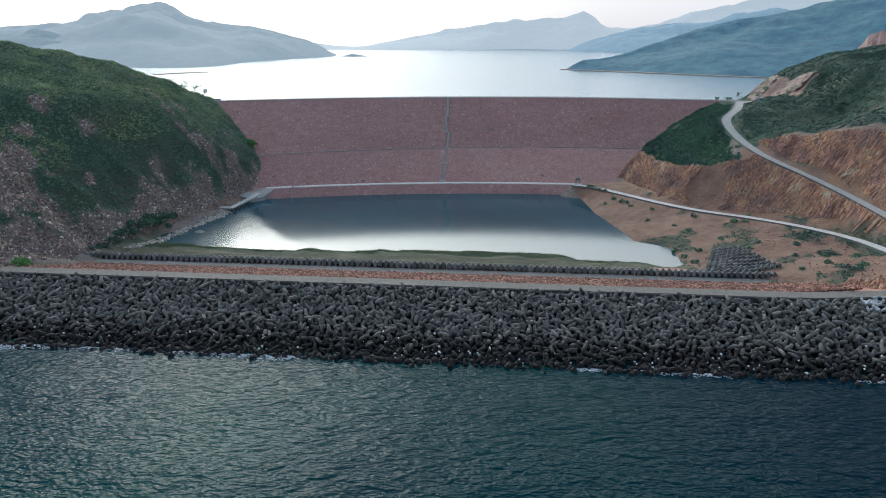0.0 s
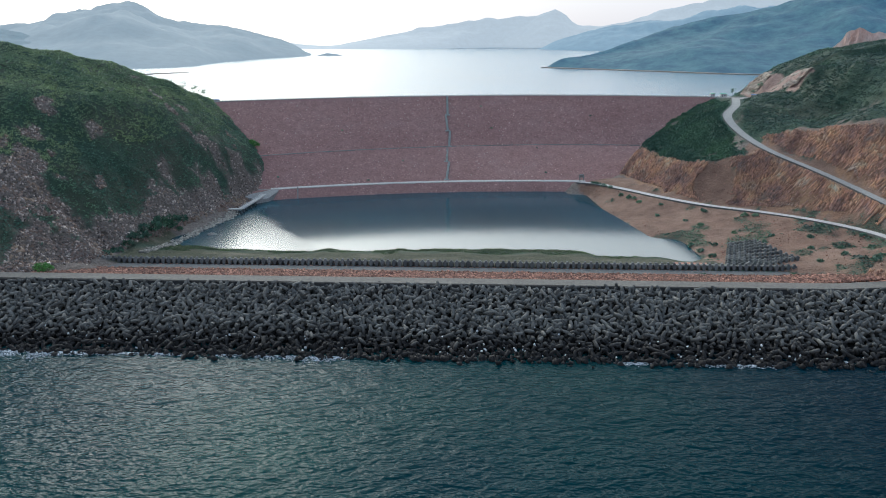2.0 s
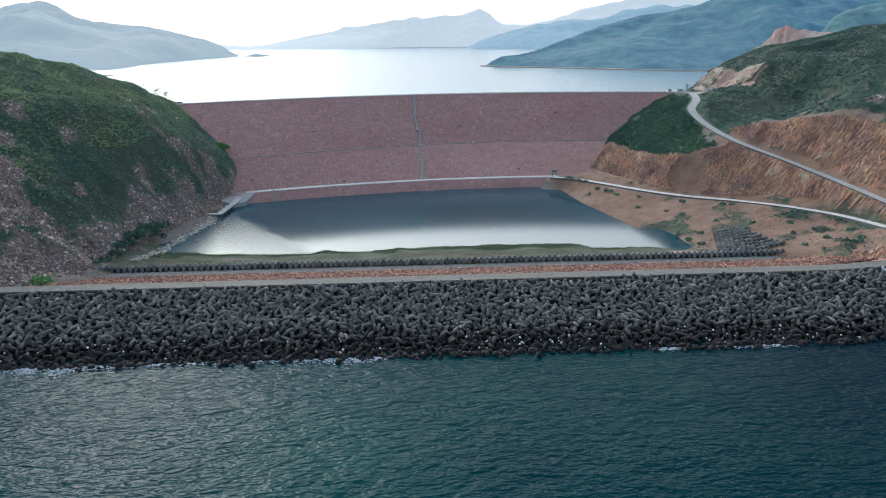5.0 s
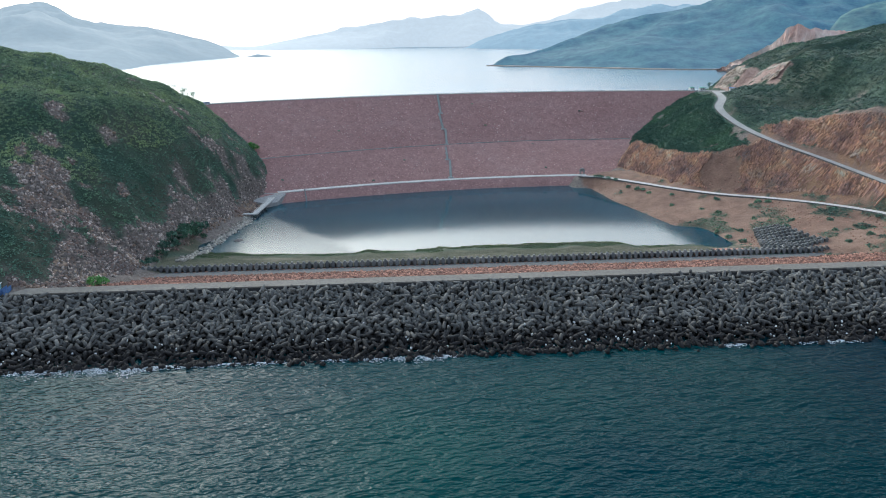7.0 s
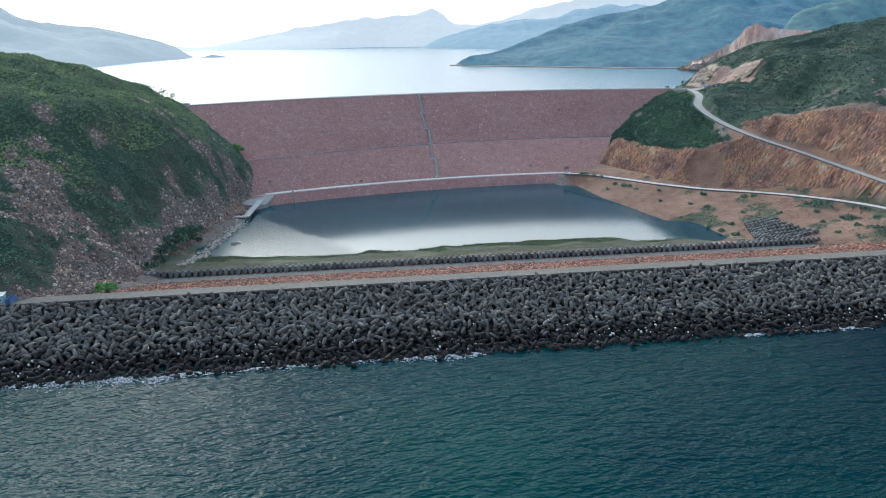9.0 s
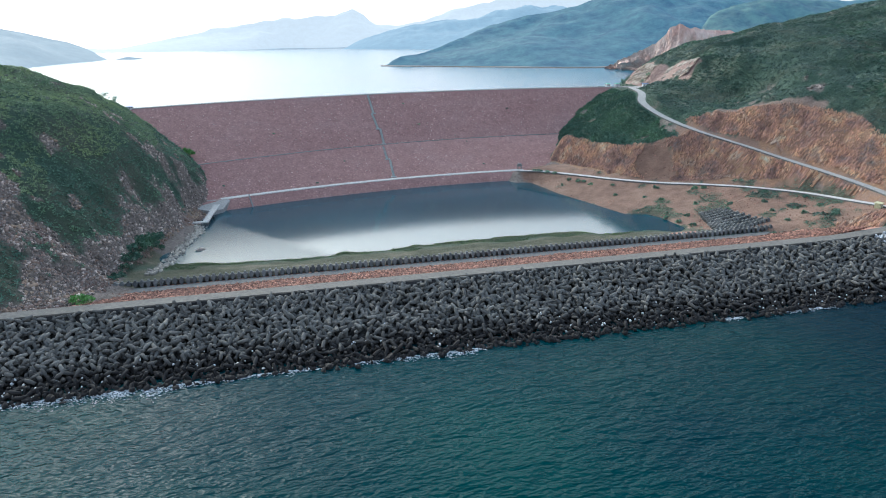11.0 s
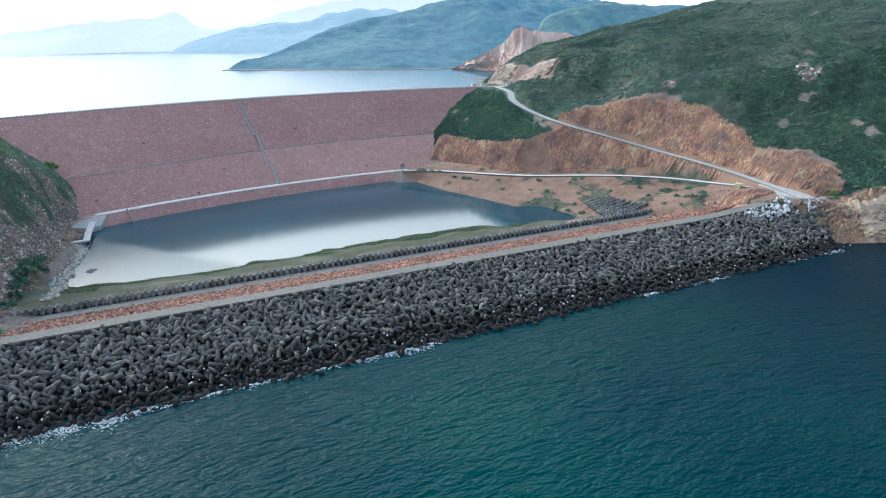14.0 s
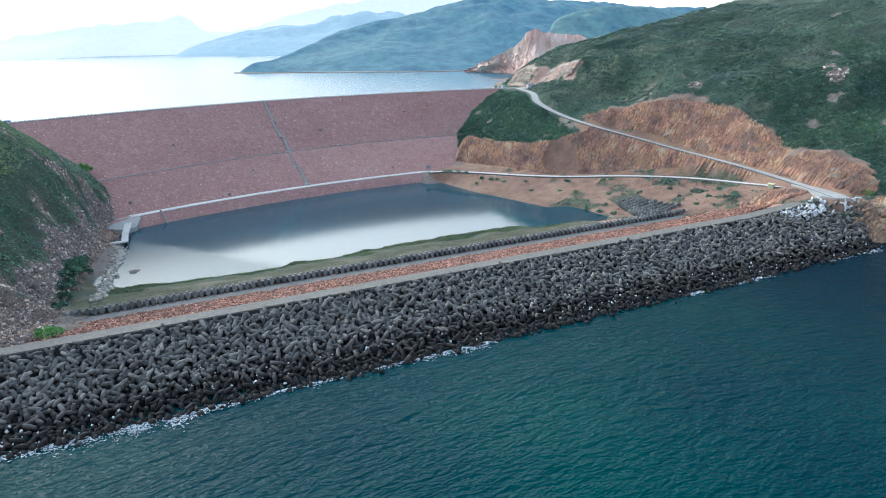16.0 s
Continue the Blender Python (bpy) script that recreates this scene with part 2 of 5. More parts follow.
def water_material(name, colour, rough, waves, strength, dist, turn=0, deep=None, shoal=None):
    m, n, l, b = mat(name, rough)
    b.inputs["IOR"].default_value = 1.33
    h = None
    for scale, stretch, w in waves:
        f = noise_of(n, l, scale, 1.5, 0.5, stretch=stretch, turn=turn)
        k = n.new("ShaderNodeMath")
        k.operation = "MULTIPLY"
        k.inputs[1].default_value = w
        l.new(f, k.inputs[0])
        if h is None:
            h = k.outputs[0]
        else:
            a = n.new("ShaderNodeMath")
            a.operation = "ADD"
            l.new(h, a.inputs[0]), l.new(k.outputs[0], a.inputs[1])
            h = a.outputs[0]
    c = ramp(n, l, noise_of(n, l, 0.012, 3), [(0.35, tuple(0.85 * v for v in colour)), (0.65, tuple(1.15 * v for v in colour))])
    if deep:                                        # broad drifts of bluer and greener water
        c = mix(n, l, 0.75, c, ramp(n, l, noise_of(n, l, 0.0065, 3, 0.5), [(0.38, deep), (0.60, shoal)]))
    l.new(c, b.inputs["Base Color"])
    bump(n, l, b, h, strength, dist)
    return m


SEA = water_material("sea_water", (0.0, 0.038, 0.046), 0.24, [(0.02, (1, 1.6, 1), 1.4), (0.085, (1, 1.9, 1), 1.0), (0.26, (1, 1.9, 1), 0.72), (0.65, (1, 1.7, 1), 0.32)], 1.0, 1.15, -28, (0.0, 0.029, 0.040), (0.0, 0.050, 0.045))
sn, sl = SEA.node_tree.nodes, SEA.node_tree.links
sea_body = sn["Principled BSDF"]
sea_body.inputs["Specular IOR Level"].default_value = 0.072
along, eastward = sn.new("ShaderNodeSeparateXYZ"), sn.new("ShaderNodeMapRange")          # base colour turns bluer and darker from west to east
sl.new(sn.new("ShaderNodeNewGeometry").outputs["Position"], along.inputs[0])
for key, v_ in (("From Min", -90.0), ("From Max", 100.0), ("To Min", 0.0), ("To Max", 0.95)):
    eastward.inputs[key].default_value = v_
sl.new(along.outputs["X"], eastward.inputs["Value"])
west_colour = sea_body.inputs["Base Color"].links[0].from_socket
sl.new(mix(sn, sl, eastward.outputs[0], west_colour, (0.0, 0.0145, 0.0255)), sea_body.inputs["Base Color"])
POND = water_material("pond_water", (0.008, 0.060, 0.086), 0.07, [(0.5, (1, 1.5, 1), 0.5), (1.6, (1, 1.2, 1), 0.2)], 0.22, 0.10)
pn, pl = POND.node_tree.nodes, POND.node_tree.links
# wind ruffles the water west of a line from the jetty towards the bank
where, side, wander, ruffle = pn.new("ShaderNodeSeparateXYZ"), pn.new("ShaderNodeMath"), pn.new("ShaderNodeMath"), pn.new("ShaderNodeMapRange")
pl.new(pn.new("ShaderNodeNewGeometry").outputs["Position"], where.inputs[0])
side.operation, side.inputs[1].default_value = "MULTIPLY_ADD", 0.64
pl.new(where.outputs["Y"], side.inputs[0]), pl.new(where.outputs["X"], side.inputs[2])
wander.operation, wander.inputs[1].default_value = "MULTIPLY_ADD", 40.0
pl.new(noise_of(pn, pl, 0.025, 2, 0.4), wander.inputs[0]), pl.new(side.outputs[0], wander.inputs[2])
for key, v_ in (("From Min", 138.0), ("From Max", 150.0), ("To Min", 0.24), ("To Max", 0.10)):
    ruffle.inputs[key].default_value = v_
pl.new(wander.outputs[0], ruffle.inputs["Value"])
pl.new(ruffle.outputs[0], pn["Principled BSDF"].inputs["Roughness"])
RESERVOIR = water_material("reservoir_water", (0.012, 0.125, 0.20), 0.2, [(0.12, (1, 2, 1), 0.6), (0.5, (1, 1.5, 1), 0.2)], 0.4, 0.5)
FOAM = mottled("sea_foam", (0.55, 0.62, 0.66), (0.85, 0.88, 0.9), 0.3, 1.5, relief=0.3)


def leaf_material(name, dark, light):
    m, n, l, b = mat(name, 0.7)
    src = n.new("ShaderNodeNewGeometry").outputs["Random Per Island"]
    c = ramp(n, l, src, [(0.0, dark), (0.75, light), (1.0, tuple(1.25 * v for v in light))])
    c = mix(n, l, 1.0, c, ramp(n, l, noise_of(n, l, 0.03, 5), [(0.3, (0.5, 0.66, 0.62)), (0.5, (0.95, 0.95, 0.85)), (0.7, (1.55, 1.4, 1.0))]), "MULTIPLY")
    l.new(c, b.inputs["Base Color"])
    return m


LEAF = leaf_material("scrub_leaves", (0.085, 0.172, 0.138), (0.145, 0.255, 0.190))
LEAF_SPUR = leaf_material("spur_leaves", (0.072, 0.158, 0.126), (0.098, 0.195, 0.152))
LEAF_OLIVE = leaf_material("olive_leaves", (0.19, 0.275, 0.175), (0.26, 0.36, 0.22))
LEAF_EAST = leaf_material("east_scrub_leaves", (0.062, 0.116, 0.112), (0.108, 0.168, 0.148))
LEAF_DARK = leaf_material("dark_leaves", (0.028, 0.080, 0.064), (0.066, 0.152, 0.110))
LEAF_BANK = leaf_material("bank_grass", (0.035, 0.075, 0.028), (0.085, 0.15, 0.05))
LEAF_BRIGHT = leaf_material("bright_leaves", (0.07, 0.20, 0.05), (0.14, 0.34, 0.09))


# ---------- mesh helpers ----------
def mesh_of(name, verts, faces, material, smooth=False):
    me = bpy.data.meshes.new(name)
    me.from_pydata([tuple(map(float, v)) for v in verts], [], [tuple(map(int, f)) for f in faces])
    me.materials.append(material)
    if smooth:
        me.polygons.foreach_set("use_smooth", [True] * len(me.polygons))
    me.update()
    return me


def part(name, data, material=None, parent=None, label=""):
    """One mesh object from a bmesh or a mesh, under a thing or a part."""
    if isinstance(data, bmesh.types.BMesh):
        me = bpy.data.meshes.new(name)
        data.to_mesh(me)
        data.free()
        me.materials.append(material)
        data = me
    ob = new(name, data)
    if parent is not None:
        ob.parent = parent
    if label:
        ob["label"] = label
    return ob


def box(bm, x0, y0, z0, x1, y1, z1, bevel=0.0):
    r = bmesh.ops.create_cube(bm, size=1.0)
    bmesh.ops.transform(bm, verts=r["verts"], matrix=Matrix.LocRotScale(((x0 + x1) / 2, (y0 + y1) / 2, (z0 + z1) / 2), None, (x1 - x0, y1 - y0, z1 - z0)))
    if bevel:
        edges = list({e for v in r["verts"] for e in v.link_edges})
        bmesh.ops.bevel(bm, geom=edges, offset=bevel, segments=1, affect="EDGES")


def fbm(x, y, scale, octaves=4, seed=0):
    """Value noise on numpy arrays, about -1 to 1."""
    x, y = np.asarray(x, float) / scale, np.asarray(y, float) / scale
    out, amp, total = np.zeros(np.broadcast(x, y).shape), 1.0, 0.0

    def lattice(i, j, k):
        v = np.sin(i * 127.1 + j * 311.7 + k * 74.7) * 43758.5453
        return (v - np.floor(v)) * 2 - 1
    for o in range(octaves):
        xi, yi = np.floor(x), np.floor(y)
        u, v = x - xi, y - yi
        u, v = u * u * (3 - 2 * u), v * v * (3 - 2 * v)
        k = seed * 13 + o
        out += amp * ((lattice(xi, yi, k) * (1 - u) + lattice(xi + 1, yi, k) * u) * (1 - v) + (lattice(xi, yi + 1, k) * (1 - u) + lattice(xi + 1, yi + 1, k) * u) * v)
        total, amp, x, y = total + amp, amp * 0.5, x * 2.03 + 17.3, y * 2.03 - 9.1
    return out / total * 1.6


def inside(px, py, poly):
    ok = np.zeros(np.shape(px), bool)
    for (x0, y0), (x1, y1) in zip(poly, poly[1:] + poly[:1]):
        if y0 != y1:
            ok ^= ((y0 > py) != (y1 > py)) & (px < (x1 - x0) * (py - y0) / (y1 - y0) + x0)
    return ok


def near_line(px, py, line):
    """Distance to a polyline of (x, y, z), and the line's z there."""
    best, zz = np.full(np.shape(px), 1e9), np.zeros(np.shape(px))
    for a, c in zip(line[:-1], line[1:]):
        dx, dy = c[0] - a[0], c[1] - a[1]
        u = np.clip(((px - a[0]) * dx + (py - a[1]) * dy) / (dx * dx + dy * dy), 0, 1)
        d = np.hypot(px - a[0] - u * dx, py - a[1] - u * dy)
        zz = np.where(d < best, a[2] + u * (c[2] - a[2]), zz)
        best = np.minimum(best, d)
    return best, zz


def smooth_line(line, step=4.0):
    """A Catmull-Rom curve through the points, at about even steps."""
    p = [np.array(q, float) for q in line]
    p = [2 * p[0] - p[1]] + p + [2 * p[-1] - p[-2]]
    out = []
    for a, b_, c, d in zip(p, p[1:], p[2:], p[3:]):
        k = max(1, int(np.linalg.norm(c - b_) / step))
        for i in range(k):
            t = i / k
            out.append(0.5 * (2 * b_ + (c - a) * t + (2 * a - 5 * b_ + 4 * c - d) * t * t + (3 * b_ - a - 3 * c + d) * t ** 3))
    out.append(p[-2])
    return [tuple(q) for q in out]


# ---------- the plan ----------
POND_Z, RES_Z, CREST_Z = -2.0, 51.0, 64.0


def crest_y(x): return 683 - 0.00082 * (x - 30) ** 2
def berm_y(x): return 632 - 0.00095 * (x - 60) ** 2
def toe_y(x): return 575 - 0.00085 * (x - 25) ** 2


LOWER = smooth_line([(50, 567, 5), (64, 552, 6.5), (82, 525, 7.5), (102, 497, 8), (123, 471, 9), (148, 448, 10.5), (170, 422, 12), (185, 391, 13.7), (189.5, 355, 16), (191, 322, 18.5), (187, 298, 19.8)])
UPPER = smooth_line([(196, 655, 64.2), (178, 600, 63), (161, 566, 58), (159, 530, 50.5), (165, 489, 43.5), (184, 451.5, 35.3), (195, 425, 30), (202, 387, 25.5), (204.5, 359, 22.5), (199, 327, 20.9), (192, 305, 20.5), (183, 283, 20.4)])
BREAKS = [
    # pond bed and its banks
    [(-170, 520, -6), (-185, 470, -6), (-180, 425, -5)], [(-60, 545, -8), (-60, 470, -9), (-60, 420, -5)], [(35, 545, -6), (45, 470, -6), (60, 420, -5)],
    [(-240, 372, 0.6), (-100, 372, 0.6), (60, 372, 0.6), (135, 372, 1.5)], [(-240, 345, 1.0), (140, 345, 1.5)],
    [(-240, 300, -6), (60, 300, -6), (150, 300, 4)], [(-330, 240, -8), (0, 235, -12), (150, 240, -10)], [(-760, 225, -10), (900, 150, -10)],
    # shores
    [(-194, 540, -2), (-205, 498, -2), (-203, 466, -2), (-208, 443, -2), (-213, 420, -2), (-205, 399, -2)],
    [(-200, 396, -1.9), (-140, 391, -1.9), (-50, 396, -1.9), (30, 398, -1.9), (80, 386, -1.9)],
    [(55, 562, -2), (59, 505, -2), (68, 468, -2), (76, 434, -2), (86, 411, -2), (98, 386, -2)],
    # left hill: foot, face, shoulder, ridge
    [(-200, 545, 4), (-212, 515, 3), (-213, 488, 3), (-213, 466, 4), (-221, 444, 1.5), (-226, 409, 1.5), (-234, 376, 2.5), (-238, 350, 5), (-238, 318, 13), (-247, 303.5, 14), (-275, 298, 14), (-300, 270, 6), (-320, 250, 0), (-420, 238, 0), (-760, 232, 0)],
    [(-330, 330, 62), (-300, 352, 52), (-278, 382, 46), (-262, 430, 46), (-243, 470, 46), (-227, 510, 45), (-216, 546, 35), (-207, 561, 27)], [(-207, 530, 14), (-199, 551, 13)],
    [(-400, 360, 98), (-345, 385, 88), (-309, 411, 82), (-283, 450, 78), (-257, 500, 72), (-247, 545, 61), (-243, 588, 54), (-232, 597, 43)],
    [(-760, 480, 150), (-560, 480, 135), (-430, 480, 119), (-365, 500, 116), (-335, 520, 107), (-305, 545, 97), (-281, 565, 84), (-266, 590, 70), (-261, 612, 64.5), (-266, 628, 62)],
    [(-760, 650, 45), (-480, 690, 45), (-330, 665, 46), (-285, 680, 44)],
    # under the dam and the reservoir
    [(-225, 620, 20), (-150, 650, -8), (0, 665, -8), (80, 655, 0), (140, 676, 25), (180, 690, 42)], [(-190, 570, -8), (-50, 600, -12), (50, 600, -9)],
    [(-250, 760, 30), (0, 780, 20), (180, 760, 35)], [(-760, 1300, 30), (150, 1300, 25)],
    # right bank: beach, rock face, the two roads, cuttings
    [(56, 574, 4.2), (80, 588, 6), (98, 606, 12.5), (109, 625, 24), (140, 656, 46), (176, 668, 63.5)],
    [q for q in LOWER[::3]], [q for q in UPPER[::3]],
    [(92, 580, 9), (95, 545, 10), (110, 508, 10), (126, 481, 11), (152, 460, 14), (171, 444, 16), (186, 414, 15.5), (193, 387, 16), (196, 352, 18)],
    [(100, 594, 28), (107, 552, 27), (117, 522, 26), (128, 505, 30), (150, 490, 38)], [(178, 448, 33.5), (189, 421, 28.5), (197, 388, 24), (199.5, 360, 21.3)],
    [(150, 335, 8), (140, 355, 5), (130, 420, 5), (105, 470, 4)], [(148, 330, 7), (160, 322, 9)], [(176, 322, 15.8), (180, 309, 17.3)], [(150, 304, 12), (170, 297, 16)],
    [(173, 498, 47), (191, 455, 37), (201, 428, 32), (208, 389, 27.5), (210.5, 358, 24.5), (205, 326, 22.5), (198, 303, 22)],
    [(166, 520, 51), (184, 488, 60), (200, 465, 63), (212, 450, 64.5), (222, 437, 60.5), (234, 412, 57), (234, 386, 48.5), (232, 367, 40), (224, 355, 32)],
    [(215, 346, 30), (224, 338, 35), (226, 321, 37), (222, 301, 34), (212, 280, 29.5), (202, 275, 22)],
    [(240, 452, 74), (270, 415, 80), (305, 383, 88), (300, 330, 66), (280, 290, 44)],
    [(172, 264, 0), (188, 250, 0), (215, 238, 0), (260, 225, 0), (420, 190, 0)], [(180, 278, 18.5), (190, 270, 18), (207, 262, 19), (235, 255, 24), (300, 250, 40)],
    # plaza and rock cut by the crest, the hill's ridge
    [(186, 672, 64), (203, 676, 64), (206, 660, 64), (205, 640, 64)],
    [(206, 712, 56), (217, 699, 65), (217, 680, 65.5), (215, 662, 66), (219, 640, 69), (222, 616, 76), (222, 598, 79)], [(226, 706, 78), (234, 690, 84.5), (230, 672, 84.5), (227, 660, 84), (232, 647, 80.5), (235, 625, 91), (236, 603, 98)], [(246, 692, 91), (243, 672, 90), (240, 658, 89), (242, 645, 88), (246, 625, 96), (250, 603, 103)],
    [(205, 600, 72), (225, 560, 74), (205, 540, 62)],
    [(216, 714, 60), (238, 704, 85), (258, 700, 97), (289, 702, 105), (362, 700, 118), (439, 700, 132), (512, 700, 146), (580, 690, 156), (760, 640, 190)], [(450, 450, 122), (620, 470, 165), (900, 500, 200)], [(420, 330, 105), (560, 300, 110), (900, 280, 90)],
    [(190, 708, 50), (230, 765, 49), (304, 905, 49), (380, 1010, 49), (470, 1160, 49), (500, 1300, 49)], [(300, 790, 66), (400, 900, 62)], [(420, 815, 76), (480, 930, 54), (560, 950, 52), (660, 950, 54)],
    [(520, 1000, 46), (560, 1100, 46), (560, 1200, 46), (700, 1050, 46), (900, 1050, 46)],
    [(900, 800, 160), (700, 850, 118), (560, 880, 84)], [(700, 1300, 46), (900, 1300, 46)], [(900, 225, -10)],
]


def build_heights():
    """The ground's heights: straight between the break lines, softened, roughened, with the roads let in."""
    from mathutils.geometry import delaunay_2d_cdt
    pts, zs = [], []
    for line in BREAKS:
        for i, q in enumerate(line):
            if i:                                   # no side longer than 12 m near the pond, 40 m beyond
                a = line[i - 1]
                gap = 12 if max(a[1], q[1]) < 740 and max(abs(a[0]), abs(q[0])) < 450 else 40
                k = max(1, math.ceil(math.dist(a[:2], q[:2]) / gap))
                for j in range(1, k):
                    pts.append(Vector((a[0] + (q[0] - a[0]) * j / k, a[1] + (q[1] - a[1]) * j / k)))
                    zs.append(a[2] + (q[2] - a[2]) * j / k)
            pts.append(Vector(q[:2]))
            zs.append(q[2])
    verts, _, faces, orig, _, _ = delaunay_2d_cdt(pts, [], [], 0, 1e-4)
    vz = [float(np.mean([zs[i] for i in o])) for o in orig]

    def axis(a, fine0, fine1, b_, step, grow):
        left, v, d = [], fine0, step
        while v > a:
            d *= grow
            v -= d
            left.append(max(v, a))
        right, v, d = [], fine1, step
        while v < b_:
            d *= grow
            v += d
            right.append(min(v, b_))
        return np.array(left[::-1] + list(np.arange(fine0, fine1 + 0.1, step)) + right)
    xs, ys = axis(-755, -350, 330, 895, 2.6, 1.06), axis(228, 240, 700, 1295, 2.6, 1.05)
    X, Y = np.meshgrid(xs, ys)
    Z = np.full(X.shape, -8.0)
    for f in faces:
        a, b_, c = (verts[i] for i in f)
        i0, i1 = np.searchsorted(xs, min(a.x, b_.x, c.x) - 0.01), np.searchsorted(xs, max(a.x, b_.x, c.x) + 0.01)
        j0, j1 = np.searchsorted(ys, min(a.y, b_.y, c.y) - 0.01), np.searchsorted(ys, max(a.y, b_.y, c.y) + 0.01)
        if i0 == i1 or j0 == j1:
            continue
        px, py = X[j0:j1, i0:i1], Y[j0:j1, i0:i1]
        den = (b_.y - c.y) * (a.x - c.x) + (c.x - b_.x) * (a.y - c.y)
        if abs(den) < 1e-6:
            continue
        u = ((b_.y - c.y) * (px - c.x) + (c.x - b_.x) * (py - c.y)) / den
        v = ((c.y - a.y) * (px - c.x) + (a.x - c.x) * (py - c.y)) / den
        ok = (u >= -1e-6) & (v >= -1e-6) & (u + v <= 1 + 1e-6)
        za, zb, zc = (vz[i] for i in f)
        Z[j0:j1, i0:i1] = np.where(ok, u * za + v * zb + (1 - u - v) * zc, Z[j0:j1, i0:i1])
    for _ in range(2):
        P = np.pad(Z, 1, mode="edge")
        Z = 0.4 * Z + 0.15 * (P[:-2, 1:-1] + P[2:, 1:-1] + P[1:-1, :-2] + P[1:-1, 2:])
    low = np.clip((Z + 1) / 14, 0.05, 1)
    hill = np.clip((Z - 30) / 40, 0, 1)
    hill = hill * np.where((Y > 630) & (X > 0), 0.3, 1.0)
    Z = Z + low * (1.6 * fbm(X, Y, 22, 4, 1) + 0.9 * fbm(X, Y, 7, 3, 2)) + hill * (6.0 * fbm(X, Y, 75, 3, 3) * (X > 150) + 2.5 * fbm(X, Y, 75, 3, 3) * (X < 0) + 2.2 * fbm(X, Y, 28, 3, 4))
    crag = np.clip((-205 - X) / 20, 0, 1) * np.clip((62 - Z) / 25, 0, 1) * np.clip((Z - 6) / 10, 0, 1)
    crag = np.maximum(crag, 0.5 * np.clip((X - 150) / 20, 0, 1) * (Y < 520))
    Z += crag * (np.where(X < 0, 2.8, 2.2) * (0.5 - np.abs(fbm(X, Y, 13, 3, 7))) + 1.1 * fbm(X, Y, 5.5, 2, 8)) * np.clip((Z - 2) / 8, 0, 1)
    shore = np.interp(X, [-211, -185, -157, -126, -119, -107, -93, -76, -67, -55, -14, 24, 32, 37, 75, 80, 97], [402, 396, 392, 391, 399, 394, 392, 400, 396, 400, 400, 399, 397, 389, 388, 381, 380])
    shore = shore + 1.3 * fbm(X, X * 0 + 3, 9, 3, 5)
    slope = np.clip(POND_Z + (shore - Y) * 0.14 + 0.15 * fbm(X, Y, 5, 2, 6), -6, 1.0)
    w = np.clip((X + 226) / 10, 0, 1) * np.clip((97 - X) / 8, 0, 1) * np.clip((Y - 350) / 4, 0, 1) * np.clip((430 - Y) / 15, 0, 1)
    Z = Z * (1 - w) + slope * w
    for line, half in ((LOWER, 3.0), (UPPER, 3.6)):
        d, rz = near_line(X, Y, line)
        w = np.clip((half + 4.5 - d) / 3.5, 0, 1)
        Z = Z * (1 - w) + (rz - 0.25) * w
    d, _ = near_line(X, Y, [(190, 666, 0), (202, 666, 0), (204, 652, 0)])
    w = np.clip((13 - d) / 4, 0, 1)
    Z = Z * (1 - w) + 63.7 * w
    d, _ = near_line(X, Y, [(184, 284, 0), (188, 298, 0), (194, 316, 0)])
    w = np.clip((11 - d) / 3, 0, 1)
    Z = Z * (1 - w) + np.minimum(Z, 20.3) * w
    return xs, ys, X, Y, Z


xs, ys, GX, GY, GZ = build_heights()


def ground_z(x, y):
    x, y = np.asarray(x, float), np.asarray(y, float)
    i = np.clip(np.searchsorted(xs, x) - 1, 0, len(xs) - 2)
    j = np.clip(np.searchsorted(ys, y) - 1, 0, len(ys) - 2)
    u, v = (x - xs[i]) / (xs[i + 1] - xs[i]), (y - ys[j]) / (ys[j + 1] - ys[j])
    return (GZ[j, i] * (1 - u) + GZ[j, i + 1] * u) * (1 - v) + (GZ[j + 1, i] * (1 - u) + GZ[j + 1, i + 1] * u) * v


SOIL_AREA = [(52, 568), (58, 505), (66, 468), (74, 434), (84, 411), (97, 382), (105, 365), (145, 340), (152, 300), (190, 290), (196, 330), (196, 378), (188, 410), (170, 437), (145, 460), (118, 485), (100, 520), (92, 560), (70, 590)]
FACE_AREA = [(86, 588), (92, 545), (106, 506), (125, 478), (150, 456), (172, 438), (190, 408), (197, 384), (199, 350), (195, 330), (201, 335), (201, 358), (199, 388), (191, 421), (180, 448), (163, 489), (150, 492), (128, 507), (119, 522), (109, 552), (102, 598)]
CUT_AREA = [(166, 512), (175, 488), (193, 455), (202, 428), (209, 389), (211, 358), (206, 326), (199, 302), (192, 284), (204, 276), (214, 277), (226, 299), (229, 321), (226, 340), (217, 348), (226, 356), (235, 367), (236, 387), (237, 412), (226, 438), (214, 452), (200, 467), (184, 490)]
CUT_END = [(210, 346), (206, 326), (199, 302), (192, 284), (204, 276), (214, 277), (226, 299), (229, 321), (226, 340), (217, 348)]
CUT_MAIN = CUT_AREA[:6] + [(211, 350), (217, 350)] + CUT_AREA[15:]
COAST = [(174, 266), (176, 258), (190, 244), (220, 234), (310, 222), (310, 256), (236, 260), (208, 268), (192, 277)]
CRAG = [(-360, 302), (-262, 301), (-239, 306), (-236, 350), (-230, 376), (-220, 440), (-207, 480), (-200, 520), (-198, 560), (-240, 560), (-290, 450), (-360, 380)]
OUTCROP = [(150, 322), (162, 308), (184, 304), (184, 318), (174, 328), (156, 332)]
